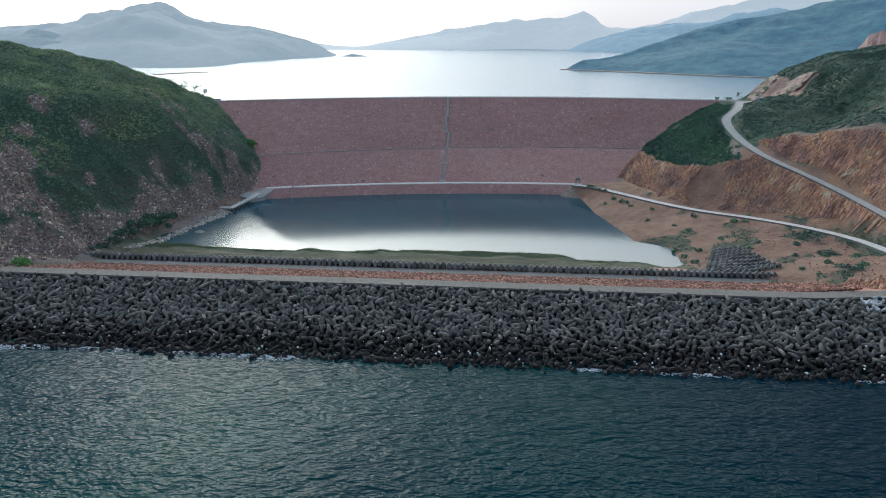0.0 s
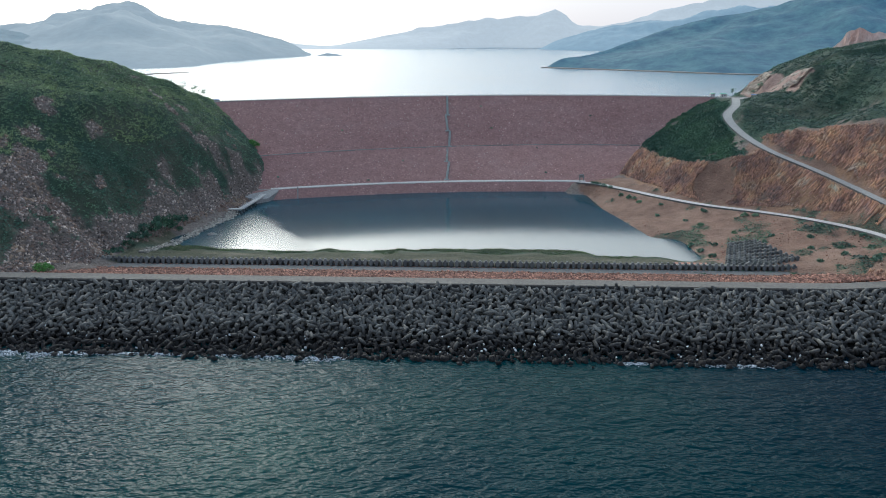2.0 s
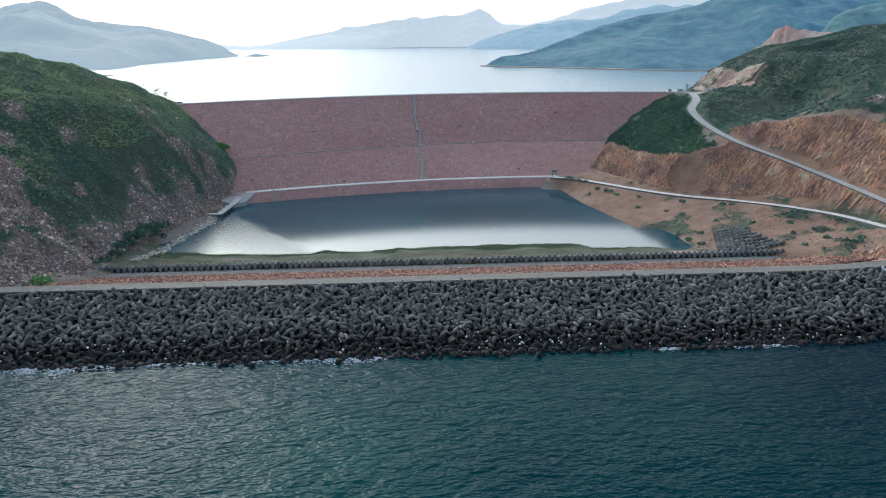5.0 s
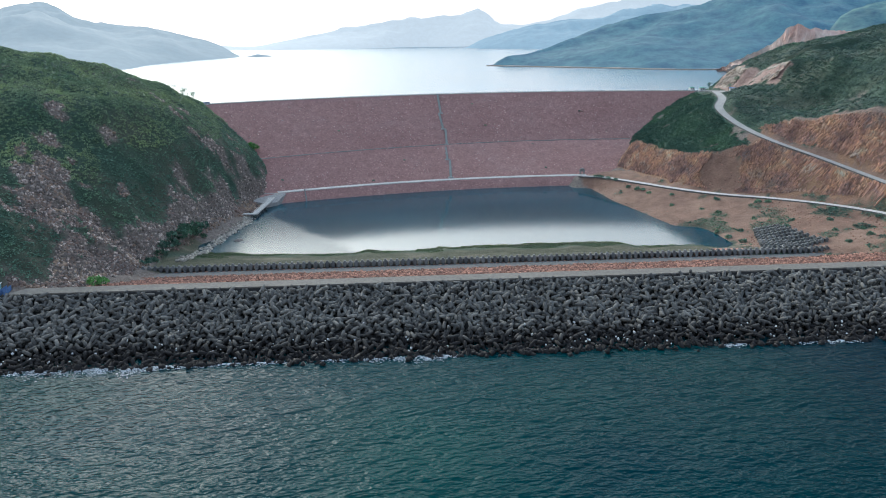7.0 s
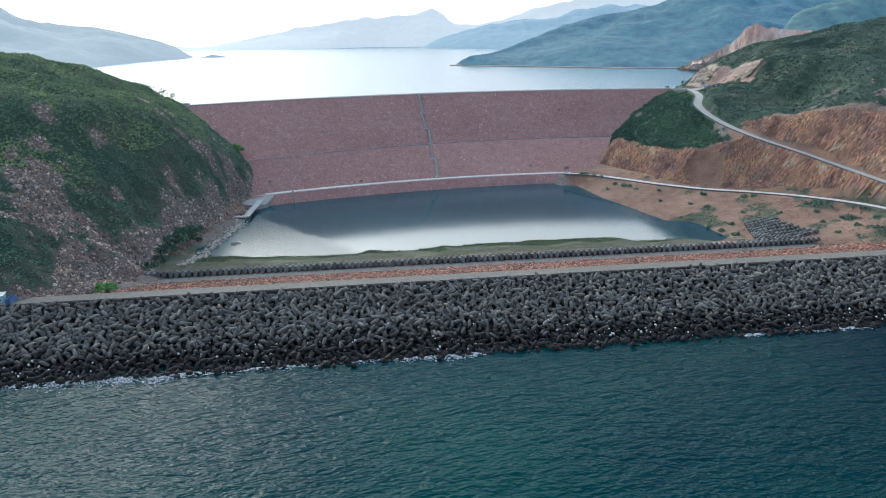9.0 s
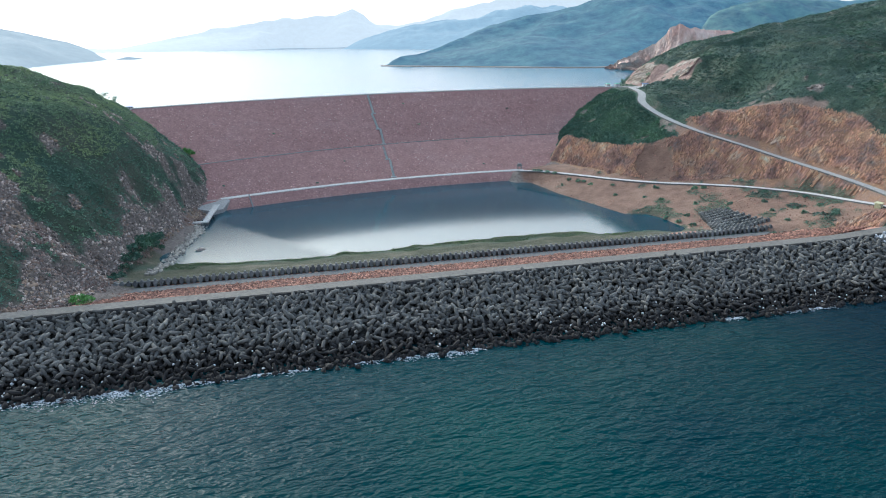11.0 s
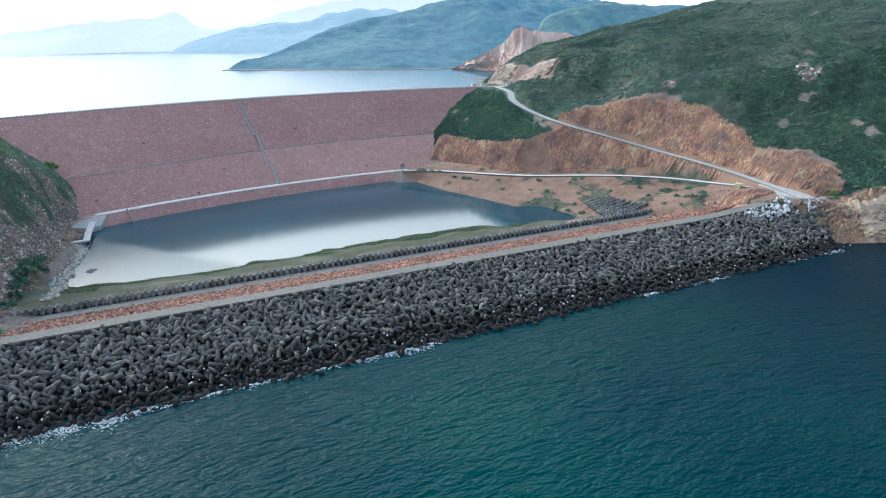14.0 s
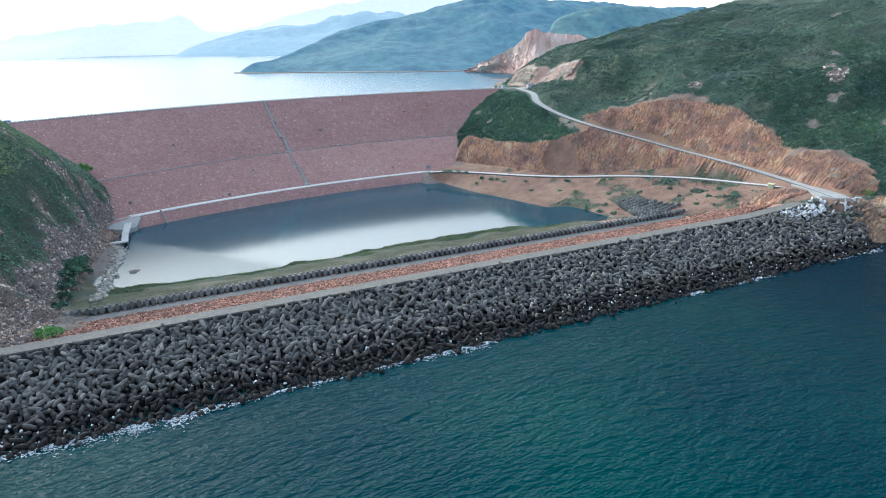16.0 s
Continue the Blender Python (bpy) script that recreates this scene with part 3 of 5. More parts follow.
PLAZA_CUT = [(204, 714), (214, 696), (213, 664), (217, 640), (220, 612), (222, 598), (238, 600), (237, 626), (234, 646), (230, 660), (233, 676), (237, 692), (228, 708)]


LOT = [(199, 322), (192, 322), (187, 306), (181, 299), (177, 291), (179, 282), (186, 277), (191.5, 285), (197, 303)]
BARE_SPOTS = [(-296, 429, 6), (-273, 437, 6), (-252, 508, 4), (-241, 500, 6), (-232, 502, 6), (-223, 513, 9), (-217, 526, 9), (-238, 457, 5), (-258, 408, 3), (-281, 386, 14), (-272, 360, 18),
              (-291, 404, 5), (-256, 368, 10), (-238, 386, 10), (-224, 445, 12), (-219, 482, 10), (241, 458, 6), (314, 393, 6), (301, 377, 8), (309, 378, 6), (288, 367, 5), (256, 359, 4), (282, 321, 4), (277, 306, 7)]
CUT_RIMS = [[(184, 491, 0), (200, 469, 0), (215, 454, 0), (228, 438, 0)], [(217, 351, 0), (228, 341, 0), (230, 321, 0), (227, 300, 0)]]
TALUS = [(117, 484), (138, 470), (142, 486), (147, 496), (136, 506), (124, 508)]


def masks(X, Y, Z):
    """How much scrub, bare soil, cut rock and wet bank there is."""
    jx, jy = X + 5 * fbm(X, Y, 14, 3, 21), Y + 5 * fbm(X, Y, 14, 3, 22)
    soil = (inside(jx, jy, SOIL_AREA) | inside(jx, jy, TALUS)).astype(float)
    cliff = (inside(jx, jy, FACE_AREA) | inside(jx, jy, OUTCROP) | inside(jx, jy, COAST) | inside(jx, jy, CUT_AREA) | inside(jx, jy, PLAZA_CUT)).astype(float) * ~inside(jx, jy, TALUS)
    n1, n2 = fbm(X, Y, 38, 4, 31), fbm(X, Y, 11, 3, 32)
    left = X < -150
    line = np.where(left, 11 + 12 * n1 + 7 * n2, -50)
    veg = np.clip((Z - line) / 5, 0, 1) * np.clip(1.15 - 4.0 * np.clip(n1 * 0.45 + n2 * 0.75 - 0.62, 0, 1), 0, 1)
    for cx, cy, r in BARE_SPOTS:
        d = np.hypot(X - cx, Y - cy) + 0.55 * r * fbm(X, Y, 5, 3, 34) + 0.5 * r * n2
        veg = veg * np.clip((d - 0.75 * r) / (0.3 * r), 0, 1)
    earth = np.zeros_like(X)
    for rim in CUT_RIMS:
        rim_d = near_line(X, Y, rim)[0]
        veg = veg * np.clip((rim_d - 5.5 - 3 * n2) / 1.5, 0, 1)
        earth = np.maximum(earth, 0.6 * np.clip((9 - rim_d) / 2, 0, 1))
    for line, reach in ((UPPER, 9.0), (LOWER, 8.0)):   # bare verges beside the roads
        d = near_line(X, Y, line)[0] + 3 * n2
        side = np.where((Y < 505) & (X > 150), np.clip((d - reach) / 2, 0, 1), 1)
        veg = veg * side
        earth = np.maximum(earth, 1 - side)
    veg *= (1 - cliff) * (1 - soil)
    veg = np.where(soil > 0, 0.7 * np.clip((n1 + n2 - 0.55) * 3, 0, 1) * (cliff < 0.5) * ~inside(X, Y, TALUS), veg)
    veg = np.where((X > 30) & (X < 100) & (Y > 540) & (Y < 640), 0, veg)
    bank = ((Y > 352) & (Y < 420) & (X > -232) & (X < 100) & (Z < 3)).astype(float) * (1 - soil)
    veg = np.where(bank > 0, np.clip(0.9 - np.abs(Y - 388 - 4 * n2) / 9, 0, 1), veg)
    shore = (Z < RES_Z + 4) & (Y > 690)
    veg = np.where(shore, 0, veg)
    soil = np.maximum(np.where(shore, 0.7, soil), 0.85 * earth)
    pink = (inside(jx, jy, PLAZA_CUT)).astype(float)
    return np.where(Z < -2.6, 0, veg), soil, cliff, bank, pink


def build_ground():
    ny, nx = GZ.shape
    idx = np.arange(ny * nx).reshape(ny, nx)
    faces = np.stack([idx[:-1, :-1], idx[:-1, 1:], idx[1:, 1:], idx[1:, :-1]], -1).reshape(-1, 4)
    me = mesh_of("ground", np.stack([GX.ravel(), GY.ravel(), GZ.ravel()], 1), faces, GROUND, True)
    for name, v in zip(("veg", "soil", "cliff", "bank", "pink"), masks(GX, GY, GZ)):
        me.attributes.new(name, "FLOAT", "POINT").data.foreach_set("value", v.ravel().astype(np.float32))
    return tagged(new("ground", me), "steep scrub hillsides with bare rock above a pond", "hillside", kind="structure")


build_ground()


def sheet(name, x0, y0, x1, y1, z, material, label):
    me = mesh_of(name, [(x0, y0, z), (x1, y0, z), (x1, y1, z), (x0, y1, z)], [(0, 1, 2, 3)], material)
    return tagged(new(name, me), label, "water", kind="structure")


sheet("sea_water", -4600, -4600, 4600, 300, 0, SEA, "dark teal rippled sea along the breakwater")
sheet("pond_water", -240, 374, 130, 580, POND_Z, POND, "still dark pond below the dam")
edge = [(-4600, 660), (-300, 660)] + [(x, crest_y(x) + 5) for x in range(-290, 225, 15)] + [(226, 692), (4600, 692), (4600, 4900), (-4600, 4900)]
tagged(new("reservoir_water", mesh_of("reservoir_water", [(x, y, RES_Z) for x, y in edge], [tuple(range(len(edge)))], RESERVOIR)), "wide pale reservoir behind the dam", "water", kind="structure")


def ribbon(name, line, half, material, lift=0.12, thick=0.5):
    """A strip of road along a line of (x, y, z), with sides."""
    p = np.array(line)
    d = np.gradient(p[:, :2], axis=0)
    d /= np.linalg.norm(d, axis=1)[:, None]
    nrm = np.stack([-d[:, 1], d[:, 0]], 1)
    v, f = [], []
    for q, m in zip(p, nrm):
        for side, dz in ((1, -thick), (1, lift), (-1, lift), (-1, -thick)):
            v.append((q[0] + side * half * m[0], q[1] + side * half * m[1], q[2] + dz))
    for i in range(len(p) - 1):
        a = 4 * i
        for k in range(3):
            f.append((a + k, a + k + 1, a + k + 5, a + k + 4))
    return mesh_of(name, v, f, material)


tagged(new("road", ribbon("road", LOWER, 3.3, PALE_ROAD)), "pale concrete track below the columnar rock face", "road", kind="structure")
tagged(new("road", ribbon("road", UPPER, 3.2, ROADWAY)), "pale winding road down from the dam crest", "road", kind="structure")


# ---------- the dam ----------
def build_dam():
    X = np.arange(-300, 226, 2.5)
    prof = []                                       # rows from the reservoir over the crest down to the pond
    for x in X:
        c, b_, t = crest_y(x), berm_y(x), toe_y(x)
        row = [(c + 48, 40.0), (c + 9.5, CREST_Z - 0.2), (c, CREST_Z)]
        row += [(c + (b_ + 1.2 - c) * k / 16, CREST_Z + (25.6 - CREST_Z) * k / 16) for k in range(1, 17)]
        row += [(b_ - 1.2, 25.4)]
        row += [(b_ - 1.2 + (t + 3 - b_ + 1.2) * k / 10, 25.4 + (4.4 - 25.4) * k / 10) for k in range(1, 11)]
        row += [(t - 4, 4.2), (t - 9, 0.5), (t - 17, -6)]
        prof.append(row)
    prof = np.array(prof)
    nx, ny = prof.shape[:2]
    V = np.concatenate([np.repeat(X[:, None], ny, 1)[..., None], prof], -1)
    rough = 0.35 * fbm(V[..., 0], V[..., 1] + V[..., 2], 3.2, 3, 41)
    rough[:, :3] = 0
    V[..., 2] += rough
    idx = np.arange(nx * ny).reshape(nx, ny)
    faces = np.stack([idx[:-1, :-1], idx[:-1, 1:], idx[1:, 1:], idx[1:, :-1]], -1).reshape(-1, 4)[:, ::-1]
    dam = tagged(new("embankment_dam", mesh_of("embankment_dam", V.reshape(-1, 3), faces, RED_FILL)), "long red rockfill dam with a stairway down its face", "dam")
    crest = [(x, crest_y(x) + 4.6, CREST_Z) for x in np.arange(-292, 205, 4.0)]
    part("crest_road", ribbon("crest_road", crest, 4.2, CONCRETE, 0.15, 0.6), parent=dam, label="pale concrete crest road")
    toe = [(x, toe_y(x) - 0.5, 4.5) for x in np.arange(-192, 57, 4.0)]
    part("toe_road", ribbon("toe_road", toe, 3.0, PALE_ROAD, 0.2, 0.9), parent=dam, label="pale concrete track along the toe")
    path = [(x, berm_y(x), 25.6) for x in np.arange(-222, 112, 4.0)]
    part("berm_path", ribbon("berm_path", path, 0.6, METAL_GREY, 0.35, 0.5), parent=dam, label="grey drain along the berm")
    return dam


DAM = build_dam()


# ---------- breakwater ----------
def build_breakwater():
    """Body with its crest pavement and the slope behind; sea side in y from 246 up."""
    X = np.arange(-300, 184, 3.0)
    V, F = [], []
    for x in X:
        up = min(1.0, max(0.0, (x - 125) / 45)) * 2.6
        for y, z in ((236, -6), (248, -2.6), (290, 9.4 + up), (294, 13.2 + up), (300.8, 13.4 + up), (302, 12.9 + up), (344, 2.2), (345, 1.6), (372, 0.2), (376, -3)):
            if z > 0 and y > 302 and x > 120:
                z = min(z + 3 * (x - 120) / 50, 13.2 + up)
            V.append((x, y, z))
    k = 10
    for i in range(len(X) - 1):
        for j in range(k - 1):
            F.append((i * k + j, (i + 1) * k + j, (i + 1) * k + j + 1, i * k + j + 1))
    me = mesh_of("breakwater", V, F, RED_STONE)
    # sea-side faces painted with the gap shade, the rest red stone
    me.materials.append(SHADED_CORE)
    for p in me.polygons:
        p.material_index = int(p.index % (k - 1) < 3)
    return tagged(new("breakwater", me), "rubble breakwater armoured with grey concrete dolosse", "breakwater")


BREAKWATER = build_breakwater()


# ---------- scattering ----------
rng = np.random.default_rng(7)


def spin(n):
    """n random rotation matrices."""
    q = rng.normal(size=(n, 4))
    q /= np.linalg.norm(q, axis=1)[:, None]
    w, x, y, z = q.T
    return np.stack([1 - 2 * (y * y + z * z), 2 * (x * y - z * w), 2 * (x * z + y * w),
                     2 * (x * y + z * w), 1 - 2 * (x * x + z * z), 2 * (y * z - x * w),
                     2 * (x * z - y * w), 2 * (y * z + x * w), 1 - 2 * (x * x + y * y)], 1).reshape(n, 3, 3)


def joined(name, base_v, base_f, places, turns, scales, material, jitter=0.0, smooth=False):
    """Many copies of a small shape in one mesh; scales may be one number or three for each copy."""
    base_v = np.asarray(base_v, float)
    n, k = len(places), len(base_v)
    s = np.asarray(scales, float)
    s = s[:, None, None] if s.ndim == 1 else s[:, None, :]
    v = base_v[None] * np.ones((n, 1, 1))
    if jitter:
        v = v + rng.normal(size=v.shape) * jitter
    v = np.einsum("nij,nkj->nki", turns, v * s) + np.asarray(places)[:, None, :]
    off = (np.arange(n) * k)[:, None]
    me = bpy.data.meshes.new(name)
    loops, counts = [], []
    by = {}
    for f in base_f:
        by.setdefault(len(f), []).append(f)
    for c, fs in by.items():
        a = (np.array(fs)[None] + off[:, :, None]).reshape(-1, c)
        loops.append(a.ravel())
        counts.append(np.full(len(a), c))
    loops, counts = np.concatenate(loops).astype(np.int32), np.concatenate(counts)
    me.vertices.add(n * k)
    me.vertices.foreach_set("co", v.reshape(-1).astype(np.float32))
    me.loops.add(len(loops))
    me.loops.foreach_set("vertex_index", loops)
    me.polygons.add(len(counts))
    me.polygons.foreach_set("loop_start", np.concatenate([[0], np.cumsum(counts)[:-1]]).astype(np.int32))
    if smooth:
        me.polygons.foreach_set("use_smooth", [True] * len(counts))
    me.materials.append(material)
    me.update(calc_edges=True)
    me.validate()
    return me


CUBE_V = [(-1, -1, -1), (1, -1, -1), (1, 1, -1), (-1, 1, -1), (-1, -1, 1), (1, -1, 1), (1, 1, 1), (-1, 1, 1)]
CUBE_F = [(0, 3, 2, 1), (4, 5, 6, 7), (0, 1, 5, 4), (1, 2, 6, 5), (2, 3, 7, 6), (3, 0, 4, 7)]
ROCK_V = [(0.9 * x * (0.75 if z > 0 else 1), 0.8 * y * (0.7 if z > 0 else 1), 0.6 * z) for x, y, z in CUBE_V]


def clump(leaves, seed):
    """A shrub: small leaf tufts set on a squat dome."""
    r = np.random.default_rng(seed)
    v, f = [], []
    for _ in range(leaves):
        a, h = r.uniform(0, 2 * math.pi), r.uniform(0, 1)
        rad = math.sqrt(1 - h * h * 0.8) * r.uniform(0.55, 1.05)
        c = np.array([rad * math.cos(a), rad * math.sin(a), 0.95 * h * r.uniform(0.8, 1.1)])
        d1, d2 = r.normal(size=3), r.normal(size=3)
        d1, d2 = 0.42 * d1 / np.linalg.norm(d1), 0.36 * d2 / np.linalg.norm(d2)
        k = len(v)
        v += [c - d1, c + d2, c + d1 * 0.9 + 0.1 * d2, c - d2]
        f += [(k, k + 1, k + 2), (k, k + 2, k + 3)]
    return v, f


def upright(n):
    a = rng.uniform(0, 2 * math.pi, n)
    z, o = np.zeros(n), np.ones(n)
    return np.stack([np.cos(a), -np.sin(a), z, np.sin(a), np.cos(a), z, z, z, o], 1).reshape(n, 3, 3)


# ---------- dolosse ----------
def dolos_shape(c=4.1):
    """A shank with two crossed flukes: octagonal, waisted towards the tips."""
    v, f = [], []

    def limb(at, axis, side, length, r0, r1):
        other = np.cross(axis, side)
        start = len(v)
        for t, r in ((-1, r1 * 0.8), (-0.93, r1), (0, r0), (0.93, r1), (1, r1 * 0.8)):
            for k in range(8):
                a = math.pi / 8 + k * math.pi / 4
                v.append(np.array(at) + axis * t * length / 2 + r * (math.cos(a) * side + math.sin(a) * other))
        for i in range(4):
            for k in range(8):
                p, q = start + 8 * i + k, start + 8 * i + (k + 1) % 8
                f.append((p, q, q + 8, p + 8))
        f.append(tuple(start + k for k in range(7, -1, -1)))
        f.append(tuple(start + 32 + k for k in range(8)))
    ex, ey, ez = np.eye(3)
    limb((0, 0, 0), ez, ex, 0.72 * c, 0.165 * c, 0.18 * c)
    limb((0, 0, 0.34 * c), ex, ey, 0.98 * c, 0.20 * c, 0.15 * c)
    limb((0, 0, -0.34 * c), ey, ez, 0.98 * c, 0.20 * c, 0.15 * c)
    swap = {}                                       # weld the shank's ends to the flukes
    for shank, start in ((32, 40), (0, 80)):
        near = min(range(start + 16, start + 24), key=lambda i: abs(v[i][2]))
        swap[shank] = near
    keep = [i for i in range(len(v)) if i not in swap]
    order = {i: k for k, i in enumerate(keep)}
    return [v[i] for i in keep], [tuple(order[swap.get(i, i)] for i in q) for q in f]


DV, DF = dolos_shape()


def rise(x):
    return np.clip((x - 125) / 45, 0, 1) * 2.6


def armour_z(x, y):
    """Top of the armour layer on the sea side."""
    top = 285 + 7 * np.clip((130 - x) / 30, 0, 1)
    return np.clip((y - 248.5) / (top - 248.5), -0.2, 1) * (12.2 + rise(x)) - 0.3


def build_dolosse():
    px, py = [], []
    for row in range(18):
        y = 247.2 + row * 2.65
        x = np.arange(-300, min(168 + 0.8 * (y - 248), 189), 3.25) + (row % 2) * 1.6
        px.append(x + rng.normal(size=len(x)) * 0.6)
        py.append(np.full(len(x), y) + rng.normal(size=len(x)) * 0.55)
    px, py = np.concatenate(px), np.concatenate(py)
    keep = py < 294.3
    px, py = px[keep], py[keep]
    pz = armour_z(px, py) + 0.1 + rng.uniform(-0.9, 0.8, len(px))
    bed = ground_z(px, py) + 0.7
    pz = np.where(px > 160, np.maximum(pz, bed), pz)
    keep = ~((px > 160) & (inside(px, py, LOT) | (pz > 20.2)))
    px, py, pz = px[keep], py[keep], pz[keep]
    P, R = np.stack([px, py, pz], 1), spin(len(px))
    one = (px > -148) & (px < -92) & (py < 292)
    white = (px > 145) & (py > 272) & (pz > 12.3) & (rng.uniform(size=len(px)) < 0.8)
    me = mesh_of("armour_unit", DV, DF, DOLOS_ONE)
    for p, r in zip(P[one][:300], R[one][:300]):
        ob = part("armour_unit", me, parent=BREAKWATER)
        ob.matrix_basis = Matrix.Translation(p) @ Matrix(r.tolist()).to_4x4()
    pale = mesh_of("armour_unit", DV, DF, WHITE_BLOCK)
    for p, r in zip(P[white], R[white]):
        ob = part("armour_unit", pale, parent=BREAKWATER, label="pale new concrete dolos")
        ob.matrix_basis = Matrix.Translation(p + np.array((0, 0, 0.5))) @ Matrix(r.tolist()).to_4x4() @ Matrix.Scale(0.8, 4)
    rest = ~one & ~white
    rest[np.flatnonzero(one)[300:]] = True
    me = joined("armour_layer", DV, DF, P[rest], R[rest], np.ones(rest.sum()), DOLOS_MANY)
    tagged(part("armour_layer", me, parent=BREAKWATER), "heap of interlocking grey concrete dolosse", kind="stuff")
    bx, by = rng.uniform(-300, 166, 700), 246.6 + rng.normal(size=700) * 1.7
    me = joined("shore_stone", ROCK_V, CUBE_F, np.stack([bx, by, rng.uniform(-0.6, 0.6, 700)], 1), spin(700), rng.uniform(0.5, 1.5, 700), DOLOS_MANY, 0.12)
    tagged(part("shore_stone", me, parent=BREAKWATER), "wet dark boulders at the waterline", kind="stuff")


build_dolosse()


def build_flecks():
    """Small pale stones and dried foam caught between the armour units."""
    n = 420
    x, y = rng.uniform(-290, 180, n), 247 + np.abs(rng.normal(size=n)) * 9
    ok = (y < 286) & (fbm(x, y, 30, 3, 88) > -0.05)
    x, y = x[ok], y[ok]
    me = joined("pale_stone", ROCK_V, CUBE_F, np.stack([x, y, armour_z(x, y) + rng.uniform(0.3, 1.3, len(x))], 1), spin(len(x)), rng.uniform(0.2, 0.6, len(x)), WHITE_BLOCK, 0.15)
    tagged(part("pale_stone", me, parent=BREAKWATER), "small white scraps caught between the armour units", kind="stuff")


build_flecks()
pave = [(x, 297.6, 13.5 + float(rise(np.array(x)))) for x in np.arange(-300, 186, 3.0)]
part("crest_pavement", ribbon("crest_pavement", pave, 3.7, PAVING, 0.25, 0.8), parent=BREAKWATER, label="pale concrete pavement along the breakwater crest")
strip = [(x, 349.5, 1.75) for x in np.arange(-243, 144, 3.0)]
part("footpath", ribbon("footpath", strip, 3.2, CONCRETE, 0.15, 0.6), parent=BREAKWATER, label="grey concrete path beside the blocks")


def build_rubble():
    n = 20000
    x, u = rng.uniform(-240, 150, n), rng.uniform(0, 1, n)
    y = 301.6 + u * 44
    z = 12.9 + (2.0 - 12.9) * np.clip((y - 302) / 42, 0, 1) + rise(x) * (1 - u) + np.where(x > 120, 3 * (x - 120) / 50, 0)
    me = joined("rubble", ROCK_V, CUBE_F, np.stack([x, y, z], 1), spin(n), 0.75 * rng.uniform(0.35, 1.0, n) ** 1.3 + 0.12, RED_STONE, 0.14)
    tagged(part("rubble", me, parent=BREAKWATER), "loose red and pale quarried stones", kind="stuff")
    n = 1700
    x = rng.uniform(-262, 180, n)
    u = rng.uniform(0, 1, n)
    c, b_, t = crest_y(x), berm_y(x), toe_y(x)
    up = u < 0.62
    k = np.where(up, u / 0.62, (u - 0.62) / 0.38)
    y = np.where(up, c + (b_ - c) * k, b_ + (t + 3 - b_) * k)
    z = np.where(up, 64 - 38.4 * k, 25.6 - 21 * k)
    me = joined("loose_stone", ROCK_V, CUBE_F, np.stack([x, y, z], 1), spin(n), 0.2 + 0.4 * rng.uniform(0, 1, n) ** 3, DAM_STONE, 0.14)
    tagged(part("loose_stone", me, parent=DAM), "scattered larger stones on the rockfill", kind="stuff")


build_rubble()


# ---------- concrete blocks behind the breakwater ----------
def block_mesh():
    """A head on a narrow stem before a broad back, with a lifting knob on top."""
    bm = bmesh.new()

    def slab(outline, y0, y1, lean):
        a = [bm.verts.new((x, y0 + lean * z, z)) for x, z in outline]
        b_ = [bm.verts.new((x, y1, z)) for x, z in outline]
        bm.faces.new(a), bm.faces.new(b_[::-1])
        for i in range(len(outline)):
            j = (i + 1) % len(outline)
            bm.faces.new((a[j], a[i], b_[i], b_[j]))
    half = [(0.55, 0), (0.7, 1.3), (1.2, 2.3), (1.2, 2.9), (0.6, 3.15), (0.5, 3.9)]
    slab([(-x, z) for x, z in half] + half[::-1], -2.0, 0.4, 0.22)
    # back slab added behind the stem so that the gaps between blocks stay dark
    slab([(-1.4, 0), (-1.35, 2.5), (1.35, 2.5), (1.4, 0)], 0.35, 1.9, 0.0)
    bmesh.ops.recalc_face_normals(bm, faces=bm.faces)
    bmesh.ops.bevel(bm, geom=[e for e in bm.edges], offset=0.08, segments=1, affect="EDGES")
    me = bpy.data.meshes.new("concrete_block")
    bm.to_mesh(me)
    bm.free()
    me.materials.append(BLOCK)
    return me


BLOCK_ME = block_mesh()


def blocks():
    spots = [(-242 + 3.05 * i, 356.2, 0) for i in range(124)]
    for row in range(9):
        y = 365 + 4.3 * row
        x0, x1 = 103 + 1.5 * row, 139 - 1.2 * row
        spots += [(x, y, 1) for x in np.arange(x0, x1, 2.7)]
    for x, y, field in spots:
        ob = new("concrete_block", BLOCK_ME)
        z = max(float(ground_z(x, y)), 1.0) - 0.1 if field else 1.2
        ob.matrix_basis = pose(x + rng.normal() * 0.06, y + rng.normal() * 0.08, z, 0, 0, rng.normal() * 2.5) @ Matrix.Diagonal((0.85, 0.75, 0.65, 1) if field else (1, 1, 1, 1))
        if field:
            tagged(ob, "grey tapered concrete block stored on bare ground", "concrete block", "blocks stored by the pond")
        else:
            tagged(ob, "grey tapered concrete block beside a path", "concrete block", "row of blocks along the path")


blocks()


